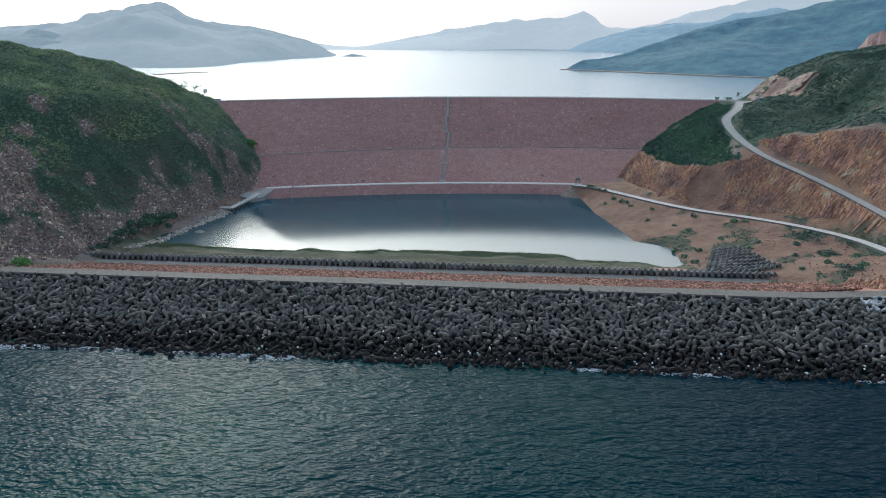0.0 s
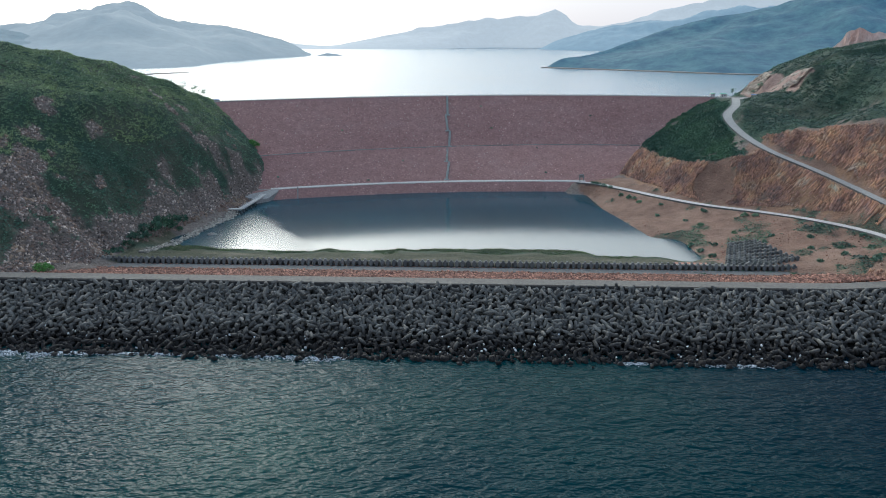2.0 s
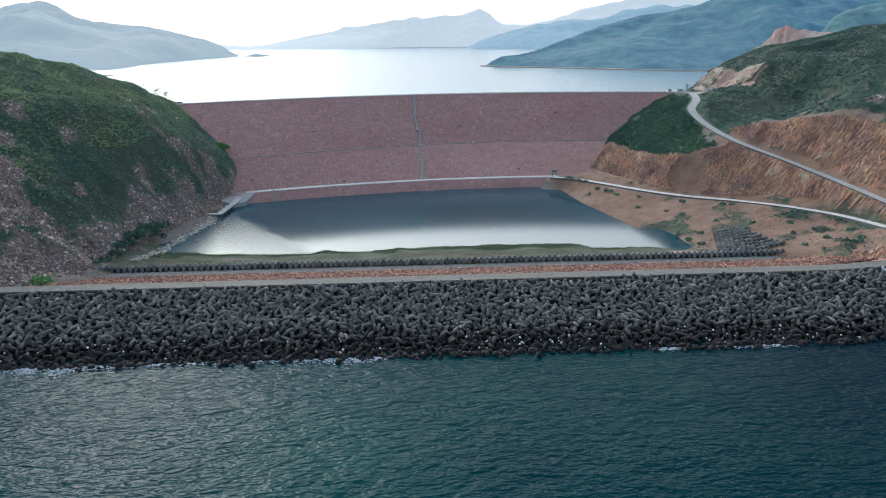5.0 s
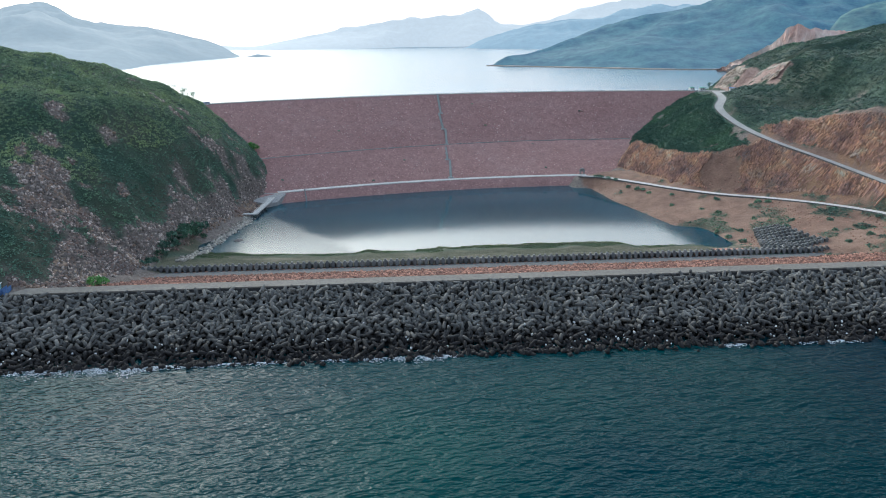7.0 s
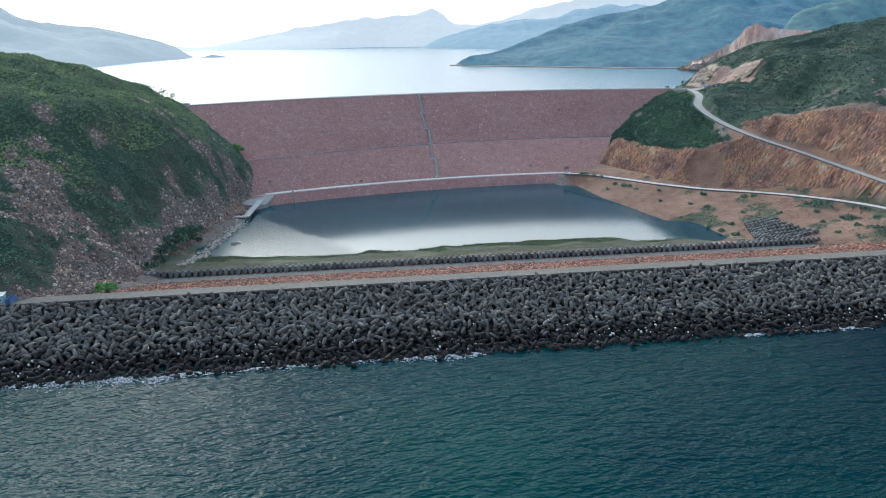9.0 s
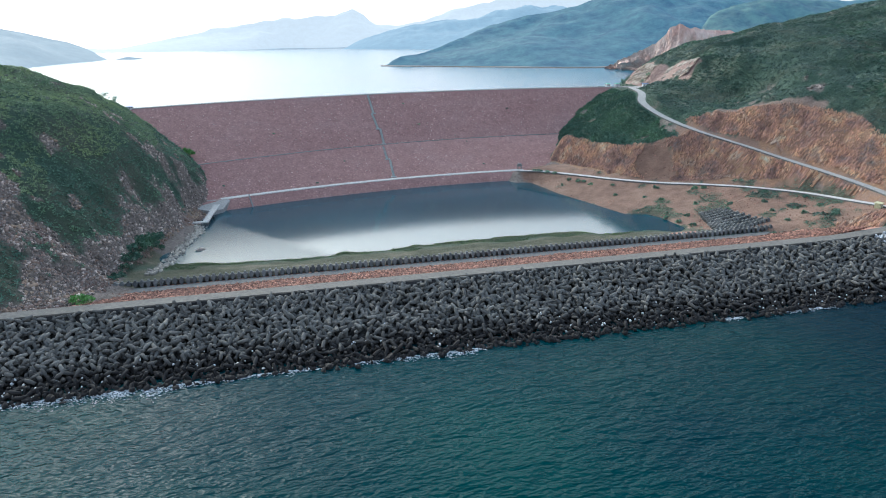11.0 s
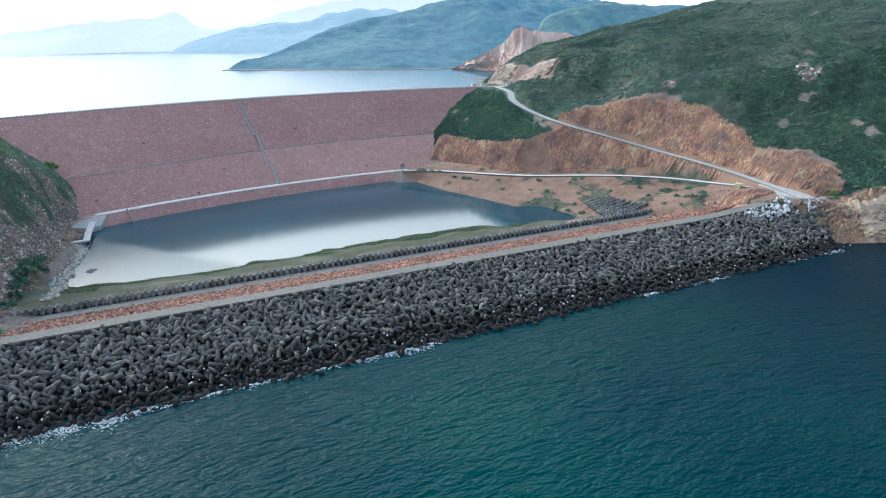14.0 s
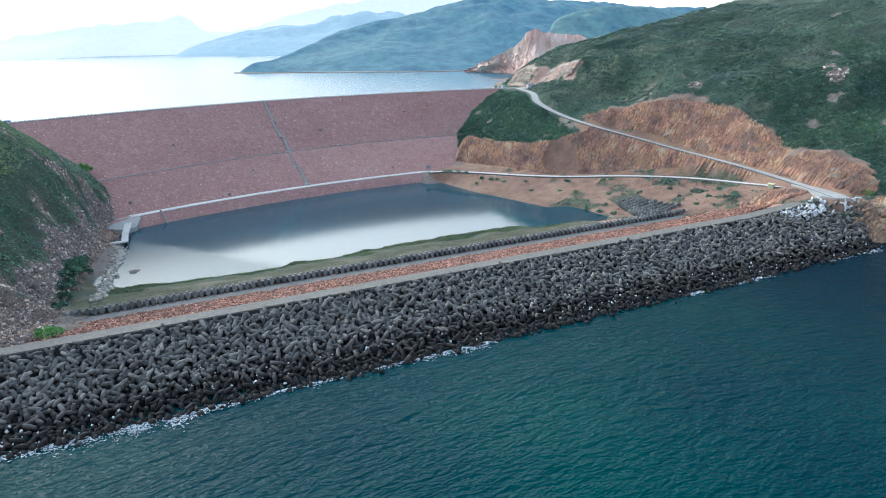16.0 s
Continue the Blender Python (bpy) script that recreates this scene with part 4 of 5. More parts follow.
# ---------- rock faces ----------
def columns(name, area, label, step, parent, lean=(0.40, -0.2, 0.89), long=1.0, mess=0.05, material=None, size=1.0, steep=0.45, bare=False, sway=0.14, proud=0.5):
    """Leaning six-sided columns that stand out of a cut face."""
    ax = [p[0] for p in area]
    ay = [p[1] for p in area]
    X, Y = np.meshgrid(np.arange(min(ax), max(ax), step), np.arange(min(ay), max(ay), step * 0.9))
    X, Y = X.ravel() + rng.normal(size=X.size) * 0.35 * step, Y.ravel() + rng.normal(size=X.size) * 0.35 * step
    gx, gy = (ground_z(X + 1.5, Y) - ground_z(X - 1.5, Y)) / 3, (ground_z(X, Y + 1.5) - ground_z(X, Y - 1.5)) / 3
    ok = inside(X, Y, area) & (np.hypot(gx, gy) > steep) & ~inside(X + 6 * fbm(X, Y, 9, 3, 55), Y + 6 * fbm(X, Y, 9, 3, 56), TALUS)
    if bare:
        ok &= masks(X, Y, ground_z(X, Y))[0] < 0.4
    for line, half in ((LOWER, 4.5), (UPPER, 5.0)):
        ok &= near_line(X, Y, line)[0] > half
    X, Y = X[ok], Y[ok]
    n = len(X)
    a = np.array(lean) + rng.normal(size=(n, 3)) * mess + sway * np.stack([fbm(X, Y, 30, 2, 51), fbm(X, Y, 30, 2, 52), np.zeros(n)], 1)
    a /= np.linalg.norm(a, axis=1)[:, None]
    s = np.cross(a, [0.3, 0.9, 0.1])
    s /= np.linalg.norm(s, axis=1)[:, None]
    R = np.stack([s, np.cross(a, s), a], -1)
    hexa = [(math.cos(k * math.pi / 3), math.sin(k * math.pi / 3)) for k in range(6)]
    v = [(x, y, -1) for x, y in hexa] + [(0.96 * x, 0.96 * y, 1 + 0.12 * x) for x, y in hexa]
    f = [(k, (k + 1) % 6, (k + 1) % 6 + 6, k + 6) for k in range(6)] + [tuple(range(6, 12))]
    w = rng.uniform(0.3, 0.85, n) * size
    half = rng.uniform(1.6, 5.0, n) * long * size * np.clip(1 + 0.5 * fbm(X, Y, 25, 2, 53), 0.5, 1.4)
    P = np.stack([X, Y, ground_z(X, Y) - 0.3 + rng.uniform(-0.9, 0.7, n) + 1.5 * fbm(X, Y, 10, 3, 54)], 1)
    for _ in range(4):                              # no column stands higher than the ground behind its head
        top = P + a * half[:, None]
        over = np.clip(top[:, 2] - ground_z(top[:, 0] + 0.8, top[:, 1] - 0.3) - proud, 0, 6)
        P = P - a * (0.8 * over)[:, None]
    me = joined(name, v, f, P, R, np.stack([w, w, half], 1), material or ORANGE_ROCK)
    return tagged(part(name, me, parent=parent), label, kind="stuff")


face = tagged(new("cliff"), "orange columnar rock face between two roads", "cliff")
columns("columnar_rock", FACE_AREA, "leaning orange and grey rock columns", 0.82, face, long=1.25, size=0.85)
cut = tagged(new("cliff"), "orange columnar rock cutting above the road", "cliff")
columns("columnar_rock", CUT_MAIN, "leaning orange rock columns, broken", 0.82, cut, long=0.65, mess=0.16, size=0.8)
end_cut = tagged(new("cliff"), "tall orange and purple rock columns above the turning place", "cliff")
columns("columnar_rock", CUT_END, "long leaning rock columns", 0.78, end_cut, (0.46, -0.22, 0.86), 2.1, 0.025, size=0.78)
outcrop = tagged(new("cliff"), "low outcrop of leaning rock columns below the cabin", "cliff")
columns("columnar_rock", OUTCROP, "leaning orange rock columns", 0.85, outcrop, long=0.9, steep=0.05, size=0.8, proud=1.6)
coast = tagged(new("cliff"), "tan broken sea cliff at the breakwater's end", "cliff")
columns("columnar_rock", COAST, "tan broken rock", 1.5, coast, (0.3, -0.1, 0.95), 0.5, 0.35, TAN_ROCK, 1.3)
crag = tagged(new("cliff"), "grey-brown broken crags at the foot of the scrub hill", "cliff")
columns("broken_rock", CRAG, "ribs and blocks of grey-brown rock", 1.5, crag, (0.35, -0.5, 0.8), 0.36, 0.3, BROWN_ROCK, 1.2, 0.2, True, proud=1.0)
upper_cut = tagged(new("cliff"), "pale pink rock cutting beside the dam crest", "cliff")


def rock_sheet(name, base, top, nx, ny, rough, steps, material, parent, label, seed):
    """A broken rock face between a foot line and a rim: upright ribs and clefts, ledges, fallen blocks at the foot."""
    t = np.linspace(0, 1, nx)

    def along(line):
        p = np.array(line, float)
        d = np.concatenate([[0], np.cumsum(np.linalg.norm(np.diff(p, axis=0), axis=1))])
        return np.stack([np.interp(t * d[-1], d, p[:, i]) for i in range(3)], 1), d[-1]
    (lo, run), (hi, _) = along(base), along(top)
    way = np.gradient(lo[:, :2] + hi[:, :2], axis=0)
    way /= np.linalg.norm(way, axis=1)[:, None] + 1e-9
    out = np.stack([way[:, 1], -way[:, 0]], 1)
    mid = (hi - lo)[:, :2].mean(0)
    if (out.mean(0) * mid).sum() > 0:
        out = -out
    V = []
    for v in np.linspace(0, 1, ny):
        e = v + 0.05 * np.sin(v * steps * 2 * math.pi)
        q = lo + (hi - lo) * np.stack([np.full(nx, e), np.full(nx, e), np.full(nx, v)], 1)
        s_ = t * run
        rib = fbm(s_, s_ * 0 + 2.0 * v, run / 16, 4, seed) + 0.6 * fbm(s_, s_ * 0 + 9 * v, run / 45, 3, seed + 1) + 0.5 * fbm(s_, 60 * v + 0 * s_, run / 25, 3, seed + 2)
        rib += 0.4 * fbm(s_, s_ * 0 + v * 40, run / 110, 3, seed + 4)
        q[:, :2] += out * (rough * rib * (0.25 + 0.75 * math.sin(math.pi * min(1, 0.1 + 0.9 * v))))[:, None]
        q[:, 2] += 0.35 * rough * fbm(s_, s_ * 0 + 5 * v, run / 60, 2, seed + 3) * (0.2 + v)
        V.append(q)
    V.append(V[-1] - np.concatenate([out * 8 * rough, np.full((nx, 1), 2.0 * rough)], 1))
    V = np.array(V)
    idx = np.arange(V.shape[0] * nx).reshape(V.shape[0], nx)
    F = np.stack([idx[:-1, :-1], idx[:-1, 1:], idx[1:, 1:], idx[1:, :-1]], -1).reshape(-1, 4)
    return tagged(part(name, mesh_of(name, V.reshape(-1, 3), F, material), parent=parent), label, kind="stuff")


def streaked(name, cols):
    """Weathered rock with stains that run down the face."""
    m, n, l, b = mat(name, 0.95)
    run = noise_of(n, l, 0.16, 6, 0.7, stretch=(1, 1, 0.22))
    f = noise_of(n, l, 0.5, 8, 0.7)
    c = ramp(n, l, run, [(0.34, cols[0]), (0.44, cols[1]), (0.55, cols[2]), (0.68, cols[3])])
    c = mix(n, l, 0.3, c, ramp(n, l, f, [(0.3, cols[0]), (0.7, cols[3])]))
    c = mix(n, l, 0.45, c, ramp(n, l, noise_of(n, l, 0.02, 4, 0.6), [(0.4, cols[1]), (0.6, cols[3])]))
    l.new(c, b.inputs["Base Color"])
    bump(n, l, b, f, 0.7, 0.6)
    return m


SLAB_ROCK = streaked("pale_slab_rock", [(0.20, 0.155, 0.115), (0.35, 0.285, 0.22), (0.43, 0.36, 0.285), (0.50, 0.44, 0.37)])
QUARRY_ROCK = streaked("pink_quarry_rock", [(0.34, 0.165, 0.13), (0.58, 0.33, 0.26), (0.74, 0.47, 0.37), (0.84, 0.70, 0.61)])
rock_sheet("rock_slab", [(216, 703, 63), (216, 692, 64.5), (214.5, 676, 65), (214, 664, 65.5)], [(229, 703, 79), (233, 692, 85), (230, 676, 84.5), (225.5, 661, 84)], 52, 18, 1.4, 2, SLAB_ROCK, upper_cut, "pale tan smooth rock slab", 401)
rock_sheet("rock_slab", [(215, 661, 66), (218, 652, 67), (220, 644, 68)], [(226, 660, 80), (230, 652, 79), (232, 645, 80)], 26, 16, 1.4, 2, QUARRY_ROCK, upper_cut, "darker broken rock in the notch", 405)
rock_sheet("rock_slab", [(216, 645, 65), (218, 630, 69), (219, 615, 73), (223, 602, 80)], [(231, 647, 81), (234, 630, 87), (235.5, 615, 91), (236, 602, 93)], 52, 18, 1.7, 2, SLAB_ROCK, upper_cut, "pale grey-tan rock slab", 409)
COAST_ROCK = streaked("tan_sea_rock", [(0.16, 0.105, 0.07), (0.34, 0.235, 0.15), (0.43, 0.31, 0.205), (0.52, 0.42, 0.31)])
rock_sheet("rock_face", [(184, 258, -1), (189, 251, -1), (196, 245, -1), (207, 240, -1), (220, 233, -1), (262, 222, -1), (330, 208, -1)], [(191, 272, 17), (195, 269, 18), (201, 265, 19), (210, 260, 20.5), (222, 256, 23), (250, 250, 30), (320, 240, 46)],
           170, 40, 2.6, 2, COAST_ROCK, coast, "tan craggy rock falling into the sea", 421)
quarry = tagged(new("cliff"), "pink quarry face over the reservoir", "cliff")
rock_sheet("rock_face", [(452, 1236, 48), (470, 1196, 48), (480, 1150, 48), (476, 1100, 48), (470, 1060, 48), (478, 1010, 48), (520, 985, 49), (580, 975, 50), (660, 990, 52), (740, 1010, 55)],
           [(453, 1240, 52), (457, 1190, 66), (459, 1150, 77), (468, 1092, 96), (470, 1068, 108), (473, 1056, 121), (484, 1046, 126), (497, 1046, 121), (530, 1046, 117), (575, 1048, 116), (604, 1050, 104), (625, 1060, 108), (652, 1080, 111), (691, 1080, 113), (760, 1085, 100)],
           240, 40, 5.0, 2, QUARRY_ROCK, quarry, "pink and orange quarried rock with clefts", 413)


# ---------- scrub and scree ----------
def scatter(x0, y0, x1, y1, n):
    x, y = rng.uniform(x0, x1, n), rng.uniform(y0, y1, n)
    z = ground_z(x, y)
    return x, y, z, masks(x, y, z)


def clear_of_roads(x, y):
    ok = (near_line(x, y, LOWER)[0] > 4.2) & (near_line(x, y, UPPER)[0] > 5.0)
    return ok & ~((x > 180) & (x < 214) & (y > 640) & (y < 680)) & ~((y < 304) & (y > 285) & (x < 186))


def shrubs(name, label, x0, y0, x1, y1, n, size, leaves, seed, material=LEAF, area=None, least=0.45, thin=None, fade=None, band=None):
    x, y, z, (veg, soil, cliff, bank, _) = scatter(x0, y0, x1, y1, n)
    ok = (veg > least) & (bank < 0.5) & clear_of_roads(x, y) & (z > -1)
    if area:
        ok &= inside(x, y, area)
    if fade:                                        # dies out towards y = fade, unevenly
        ok &= rng.uniform(size=len(x)) < (fade - y) / 60 + 0.9 * fbm(x, y, 30, 4, 97)
    if band:                                        # grassy scrub gives way to bushes with height, unevenly
        high = z + 16 * fbm(x, y, 26, 4, 99)
        ok &= (high >= band[0]) & (high < band[1])
    if thin is not None:
        ok &= fbm(x, y, 34, 4, 95) > thin
    x, y, z = x[ok], y[ok], z[ok]
    s = rng.uniform(0.5, 1.0, len(x)) ** 1.4 * size
    v, f = clump(leaves, seed)
    me = joined(name, v, f, np.stack([x, y, z - 0.15 * s], 1), upright(len(x)), np.stack([s, s, s * rng.uniform(0.6, 1.0, len(x))], 1), material, 0.05)
    return tagged(new(name, me), label, "scrub", kind="stuff")


SPUR = [(99, 592), (105, 560), (112, 530), (126, 508), (150, 495), (160, 500), (154, 530), (156, 566), (174, 600), (186, 650), (176, 664), (140, 652), (108, 624), (100, 606)]
shrubs("scrub", "dense dark green scrub on the hillside", -420, 285, -195, 640, 42000, 1.2, 12, 1, least=0.3, band=(-20, 54))
shrubs("scrub", "olive green grassy scrub on the upper hillside", -460, 330, -230, 640, 48000, 1.3, 11, 7, LEAF_OLIVE, least=0.3, band=(54, 300))
shrubs("scrub", "low dark green scrub on the hillside", 160, 250, 520, 720, 56000, 1.45, 9, 2, LEAF_EAST)
shrubs("scrub", "thick green bushes on the spur below the road", 84, 490, 190, 668, 21000, 1.55, 15, 3, LEAF_SPUR, area=SPUR)
shrubs("scrub", "low shrubs dotted over bare red soil", 55, 300, 200, 570, 13000, 0.9, 14, 4, least=0.15)
shrubs("scrub", "lush dark green bushes in the hollow beside the cutting", 212, 255, 420, 440, 34000, 1.35, 12, 6, LEAF_DARK, fade=420)
shrubs("scrub", "patches of darker bushes in the folds of the hill", 200, 380, 480, 700, 15000, 1.8, 12, 8, LEAF_DARK, thin=0.22)


def bank_grass():
    """Low tufts on the damp bank of the pond."""
    n = 16000
    x, y = rng.uniform(-214, 92, n), rng.uniform(368, 401, n)
    z = ground_z(x, y)
    ok = (z > POND_Z - 0.1) & (fbm(x, y, 16, 3, 81) + (y - 388) / 12 > 0.0)
    x, y, z = x[ok], y[ok], z[ok]
    s = rng.uniform(0.25, 0.75, len(x))
    v, f = clump(8, 9)
    me = joined("grass", v, f, np.stack([x, y, z - 0.1], 1), upright(len(x)), np.stack([s, s, s * 0.7], 1), LEAF_BANK, 0.05)
    tagged(new("grass", me), "dark green tufts along the damp pond bank", "grass", kind="stuff")


bank_grass()
shrubs("scrub", "scrub on the hills beside the reservoir", 200, 690, 700, 960, 12000, 2.2, 10, 5)


def scree(name, label, x0, y0, x1, y1, n, size, most=0.4):
    x, y, z, (veg, soil, cliff, bank, _) = scatter(x0, y0, x1, y1, n)
    ok = (veg < most) & (z > 3.0) & ~((x > -236) & (y < 372)) & (soil < 0.5) & (cliff < 0.5) & (bank < 0.5) & clear_of_roads(x, y)
    x, y, z = x[ok], y[ok], z[ok]
    s = size * rng.uniform(0.2, 1.15, len(x)) ** 2.6 + 0.16
    me = joined(name, ROCK_V, CUBE_F, np.stack([x, y, z], 1), spin(len(x)), np.stack([s, s * 0.75, s * 1.25], 1), GREY_STONE, 0.2)
    return tagged(new(name, me), label, "rocks", kind="stuff")


def soil_stones():
    n = 8000
    x, y = rng.uniform(58, 198, n), rng.uniform(300, 570, n)
    z = ground_z(x, y)
    ok = clear_of_roads(x, y) & (z > -2) & ((inside(x, y, SOIL_AREA) & (fbm(x, y, 20, 3, 91) > 0.05)) | inside(x, y, TALUS))
    x, y, z = x[ok], y[ok], z[ok]
    me = joined("stones", ROCK_V, CUBE_F, np.stack([x, y, z], 1), spin(len(x)), 0.12 + 0.35 * rng.uniform(0, 1, len(x)) ** 2, RED_STONE, 0.15)
    tagged(new("stones", me), "loose red stones on the bare soil", "rocks", kind="stuff")


soil_stones()
scree("scree", "pale scattered rocks on the green hillside", 215, 290, 330, 480, 9000, 0.9)
scree("scree", "blocky grey and pink rocks on the steep slope", -360, 300, -195, 570, 80000, 0.5)


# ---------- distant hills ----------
def hazed_hill_material(name, colour, haze_colour, haze_glow):
    """Scrub far off; an even glow stands in for air haze, strongest on the farthest."""
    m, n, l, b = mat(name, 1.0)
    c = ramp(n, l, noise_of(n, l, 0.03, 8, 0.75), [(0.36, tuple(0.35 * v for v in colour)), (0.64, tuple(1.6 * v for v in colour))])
    if haze_glow < 0.2:
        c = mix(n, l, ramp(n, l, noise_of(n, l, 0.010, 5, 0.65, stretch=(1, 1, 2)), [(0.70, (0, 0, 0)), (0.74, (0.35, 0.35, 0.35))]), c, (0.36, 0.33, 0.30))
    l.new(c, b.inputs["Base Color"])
    # sky light scattered in the air, put in as emission of the hillside
    if haze_glow:
        b.inputs["Emission Color"].default_value = (*haze_colour, 1)
        b.inputs["Emission Strength"].default_value = haze_glow
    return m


def far_hill(name, ridge, front, depth, material, label, seed, swing=0.0):
    """A ridge that falls to the water in front and to a valley behind, with gullies."""
    ridge, k = smooth_line(ridge, 25), 26
    front = smooth_line(front, 25)
    n = 160
    t = np.linspace(0, 1, n)

    def sample(line):
        p = np.array(line)
        s = np.concatenate([[0], np.cumsum(np.linalg.norm(np.diff(p[:, :2], axis=0), axis=1))])
        return np.stack([np.interp(t * s[-1], s, p[:, i]) for i in range(3)], 1)
    r, f_ = sample(ridge), sample(front)
    back = r + np.stack([depth * ((r[:, 0] + 100) / r[:, 1] + swing), np.full(n, float(depth)), np.zeros(n)], 1)
    back[:, 2] = RES_Z - 5
    V = []
    for i, u in enumerate(np.linspace(0, 2, 2 * k + 1)):
        w = u if u < 1 else u - 1
        p = f_ * (1 - w) + r * w if u < 1 else r * (1 - w) + back * w
        e = w ** 0.85 if u < 1 else w ** 1.3
        z = f_[:, 2] * (1 - e) + r[:, 2] * e if u < 1 else r[:, 2] * (1 - e) + back[:, 2] * e
        q = p.copy()
        bell = math.sin(math.pi * min(1, u / 2 + 0.02))
        q[:, 2] = z + bell * (r[:, 2] - RES_Z) * (0.15 * fbm(q[:, 0], q[:, 1], 190, 5, seed) * (abs(u - 1) > 0.02) + 0.045 * fbm(q[:, 0], q[:, 1], 60, 4, seed + 1))
        run = np.linspace(0, np.linalg.norm(r[-1] - r[0]), n)         # gullies that fall with the slope
        gully = 0.5 - np.abs(fbm(run + 60 * w, run * 0 + 3 * w, 170, 3, seed + 2))
        q[:, 2] += (u < 1) * math.sin(math.pi * w) * 0.16 * (r[:, 2] - RES_Z) * gully
        V.append(q)
    V = np.array(V)
    idx = np.arange(V.shape[0] * n).reshape(V.shape[0], n)
    F = np.stack([idx[:-1, :-1], idx[:-1, 1:], idx[1:, 1:], idx[1:, :-1]], -1).reshape(-1, 4)
    return tagged(new(name, mesh_of(name, V.reshape(-1, 3), F, material, True)), label, "hill", kind="structure")


HILL_MID = hazed_hill_material("hill_scrub_mid", (0.045, 0.085, 0.062), (0.13, 0.41, 0.82), 0.13)
HILL_EAST = hazed_hill_material("hill_scrub_east", (0.055, 0.095, 0.055), (0.14, 0.40, 0.78), 0.115)
HILL_FAR = hazed_hill_material("hill_scrub_far", (0.022, 0.032, 0.036), (0.43, 0.53, 0.61), 0.42)
HILL_WEST = hazed_hill_material("hill_scrub_west", (0.025, 0.04, 0.042), (0.37, 0.49, 0.58), 0.36)
HILL_FAR_EAST = hazed_hill_material("hill_scrub_far_east", (0.025, 0.04, 0.045), (0.37, 0.55, 0.71), 0.40)
HILL_FARTHEST = hazed_hill_material("hill_scrub_farthest", (0.025, 0.035, 0.04), (0.64, 0.70, 0.76), 0.54)
BARE_SHORE = mottled("bare_shore", (0.42, 0.31, 0.25), (0.55, 0.43, 0.35), 0.02, 0.3)
MID_SHORE = [(100, 1590, 49), (118, 1566, 49), (200, 1490, 49), (302, 1402, 49), (412, 1300, 49), (500, 1285, 49), (700, 1330, 49), (1100, 1340, 49), (1500, 1400, 49)]
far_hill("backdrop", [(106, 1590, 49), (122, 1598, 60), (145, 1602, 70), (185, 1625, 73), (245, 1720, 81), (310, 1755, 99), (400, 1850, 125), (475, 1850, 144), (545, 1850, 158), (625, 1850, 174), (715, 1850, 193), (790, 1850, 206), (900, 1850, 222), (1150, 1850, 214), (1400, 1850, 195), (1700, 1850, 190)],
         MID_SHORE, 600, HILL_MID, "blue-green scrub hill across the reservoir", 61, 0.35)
tagged(new("shore", ribbon("shore", smooth_line([(x, y - 3, 49.2) for x, y, _ in MID_SHORE[:7]], 20), 5, BARE_SHORE, 3.4, 3.0)), "bare pale shoreline below the far hill", "shore", kind="structure")
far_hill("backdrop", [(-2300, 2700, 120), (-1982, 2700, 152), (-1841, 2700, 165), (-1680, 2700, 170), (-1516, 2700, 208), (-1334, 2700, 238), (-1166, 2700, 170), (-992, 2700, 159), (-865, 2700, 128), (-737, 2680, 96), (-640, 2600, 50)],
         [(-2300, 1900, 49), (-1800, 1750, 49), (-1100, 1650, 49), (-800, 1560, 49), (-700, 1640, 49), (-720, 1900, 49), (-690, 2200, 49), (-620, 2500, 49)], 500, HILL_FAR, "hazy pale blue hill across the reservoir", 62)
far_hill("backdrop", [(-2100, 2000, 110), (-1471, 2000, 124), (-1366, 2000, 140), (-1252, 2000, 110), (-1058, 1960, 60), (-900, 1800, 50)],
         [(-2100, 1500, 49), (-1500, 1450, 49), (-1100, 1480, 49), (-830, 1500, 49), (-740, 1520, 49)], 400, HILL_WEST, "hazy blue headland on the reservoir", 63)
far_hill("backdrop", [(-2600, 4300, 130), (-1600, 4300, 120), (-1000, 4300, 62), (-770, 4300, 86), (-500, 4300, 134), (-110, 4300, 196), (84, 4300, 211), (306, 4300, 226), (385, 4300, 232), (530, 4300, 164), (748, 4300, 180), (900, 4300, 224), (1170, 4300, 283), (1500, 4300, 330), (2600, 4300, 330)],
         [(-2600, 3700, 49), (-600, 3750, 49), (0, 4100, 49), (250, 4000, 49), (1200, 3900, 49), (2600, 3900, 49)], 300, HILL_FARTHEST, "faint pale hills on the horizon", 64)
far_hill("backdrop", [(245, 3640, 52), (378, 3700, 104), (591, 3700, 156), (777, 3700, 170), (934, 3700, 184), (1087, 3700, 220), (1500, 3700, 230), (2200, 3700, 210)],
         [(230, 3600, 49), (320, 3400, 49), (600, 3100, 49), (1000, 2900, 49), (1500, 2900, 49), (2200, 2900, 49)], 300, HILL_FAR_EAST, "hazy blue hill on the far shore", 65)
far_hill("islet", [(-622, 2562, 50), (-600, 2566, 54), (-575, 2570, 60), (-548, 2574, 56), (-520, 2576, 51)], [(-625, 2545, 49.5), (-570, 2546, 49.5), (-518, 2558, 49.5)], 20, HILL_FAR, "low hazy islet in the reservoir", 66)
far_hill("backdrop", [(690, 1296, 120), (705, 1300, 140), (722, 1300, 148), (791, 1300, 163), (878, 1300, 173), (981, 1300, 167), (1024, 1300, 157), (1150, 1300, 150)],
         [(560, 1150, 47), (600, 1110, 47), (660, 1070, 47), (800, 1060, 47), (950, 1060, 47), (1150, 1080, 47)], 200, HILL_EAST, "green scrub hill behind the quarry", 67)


spit = smooth_line([(-662, 1296, 51.4), (-648, 1330, 51.9), (-628, 1365, 51.6), (-606, 1402, 51.2)], 8)
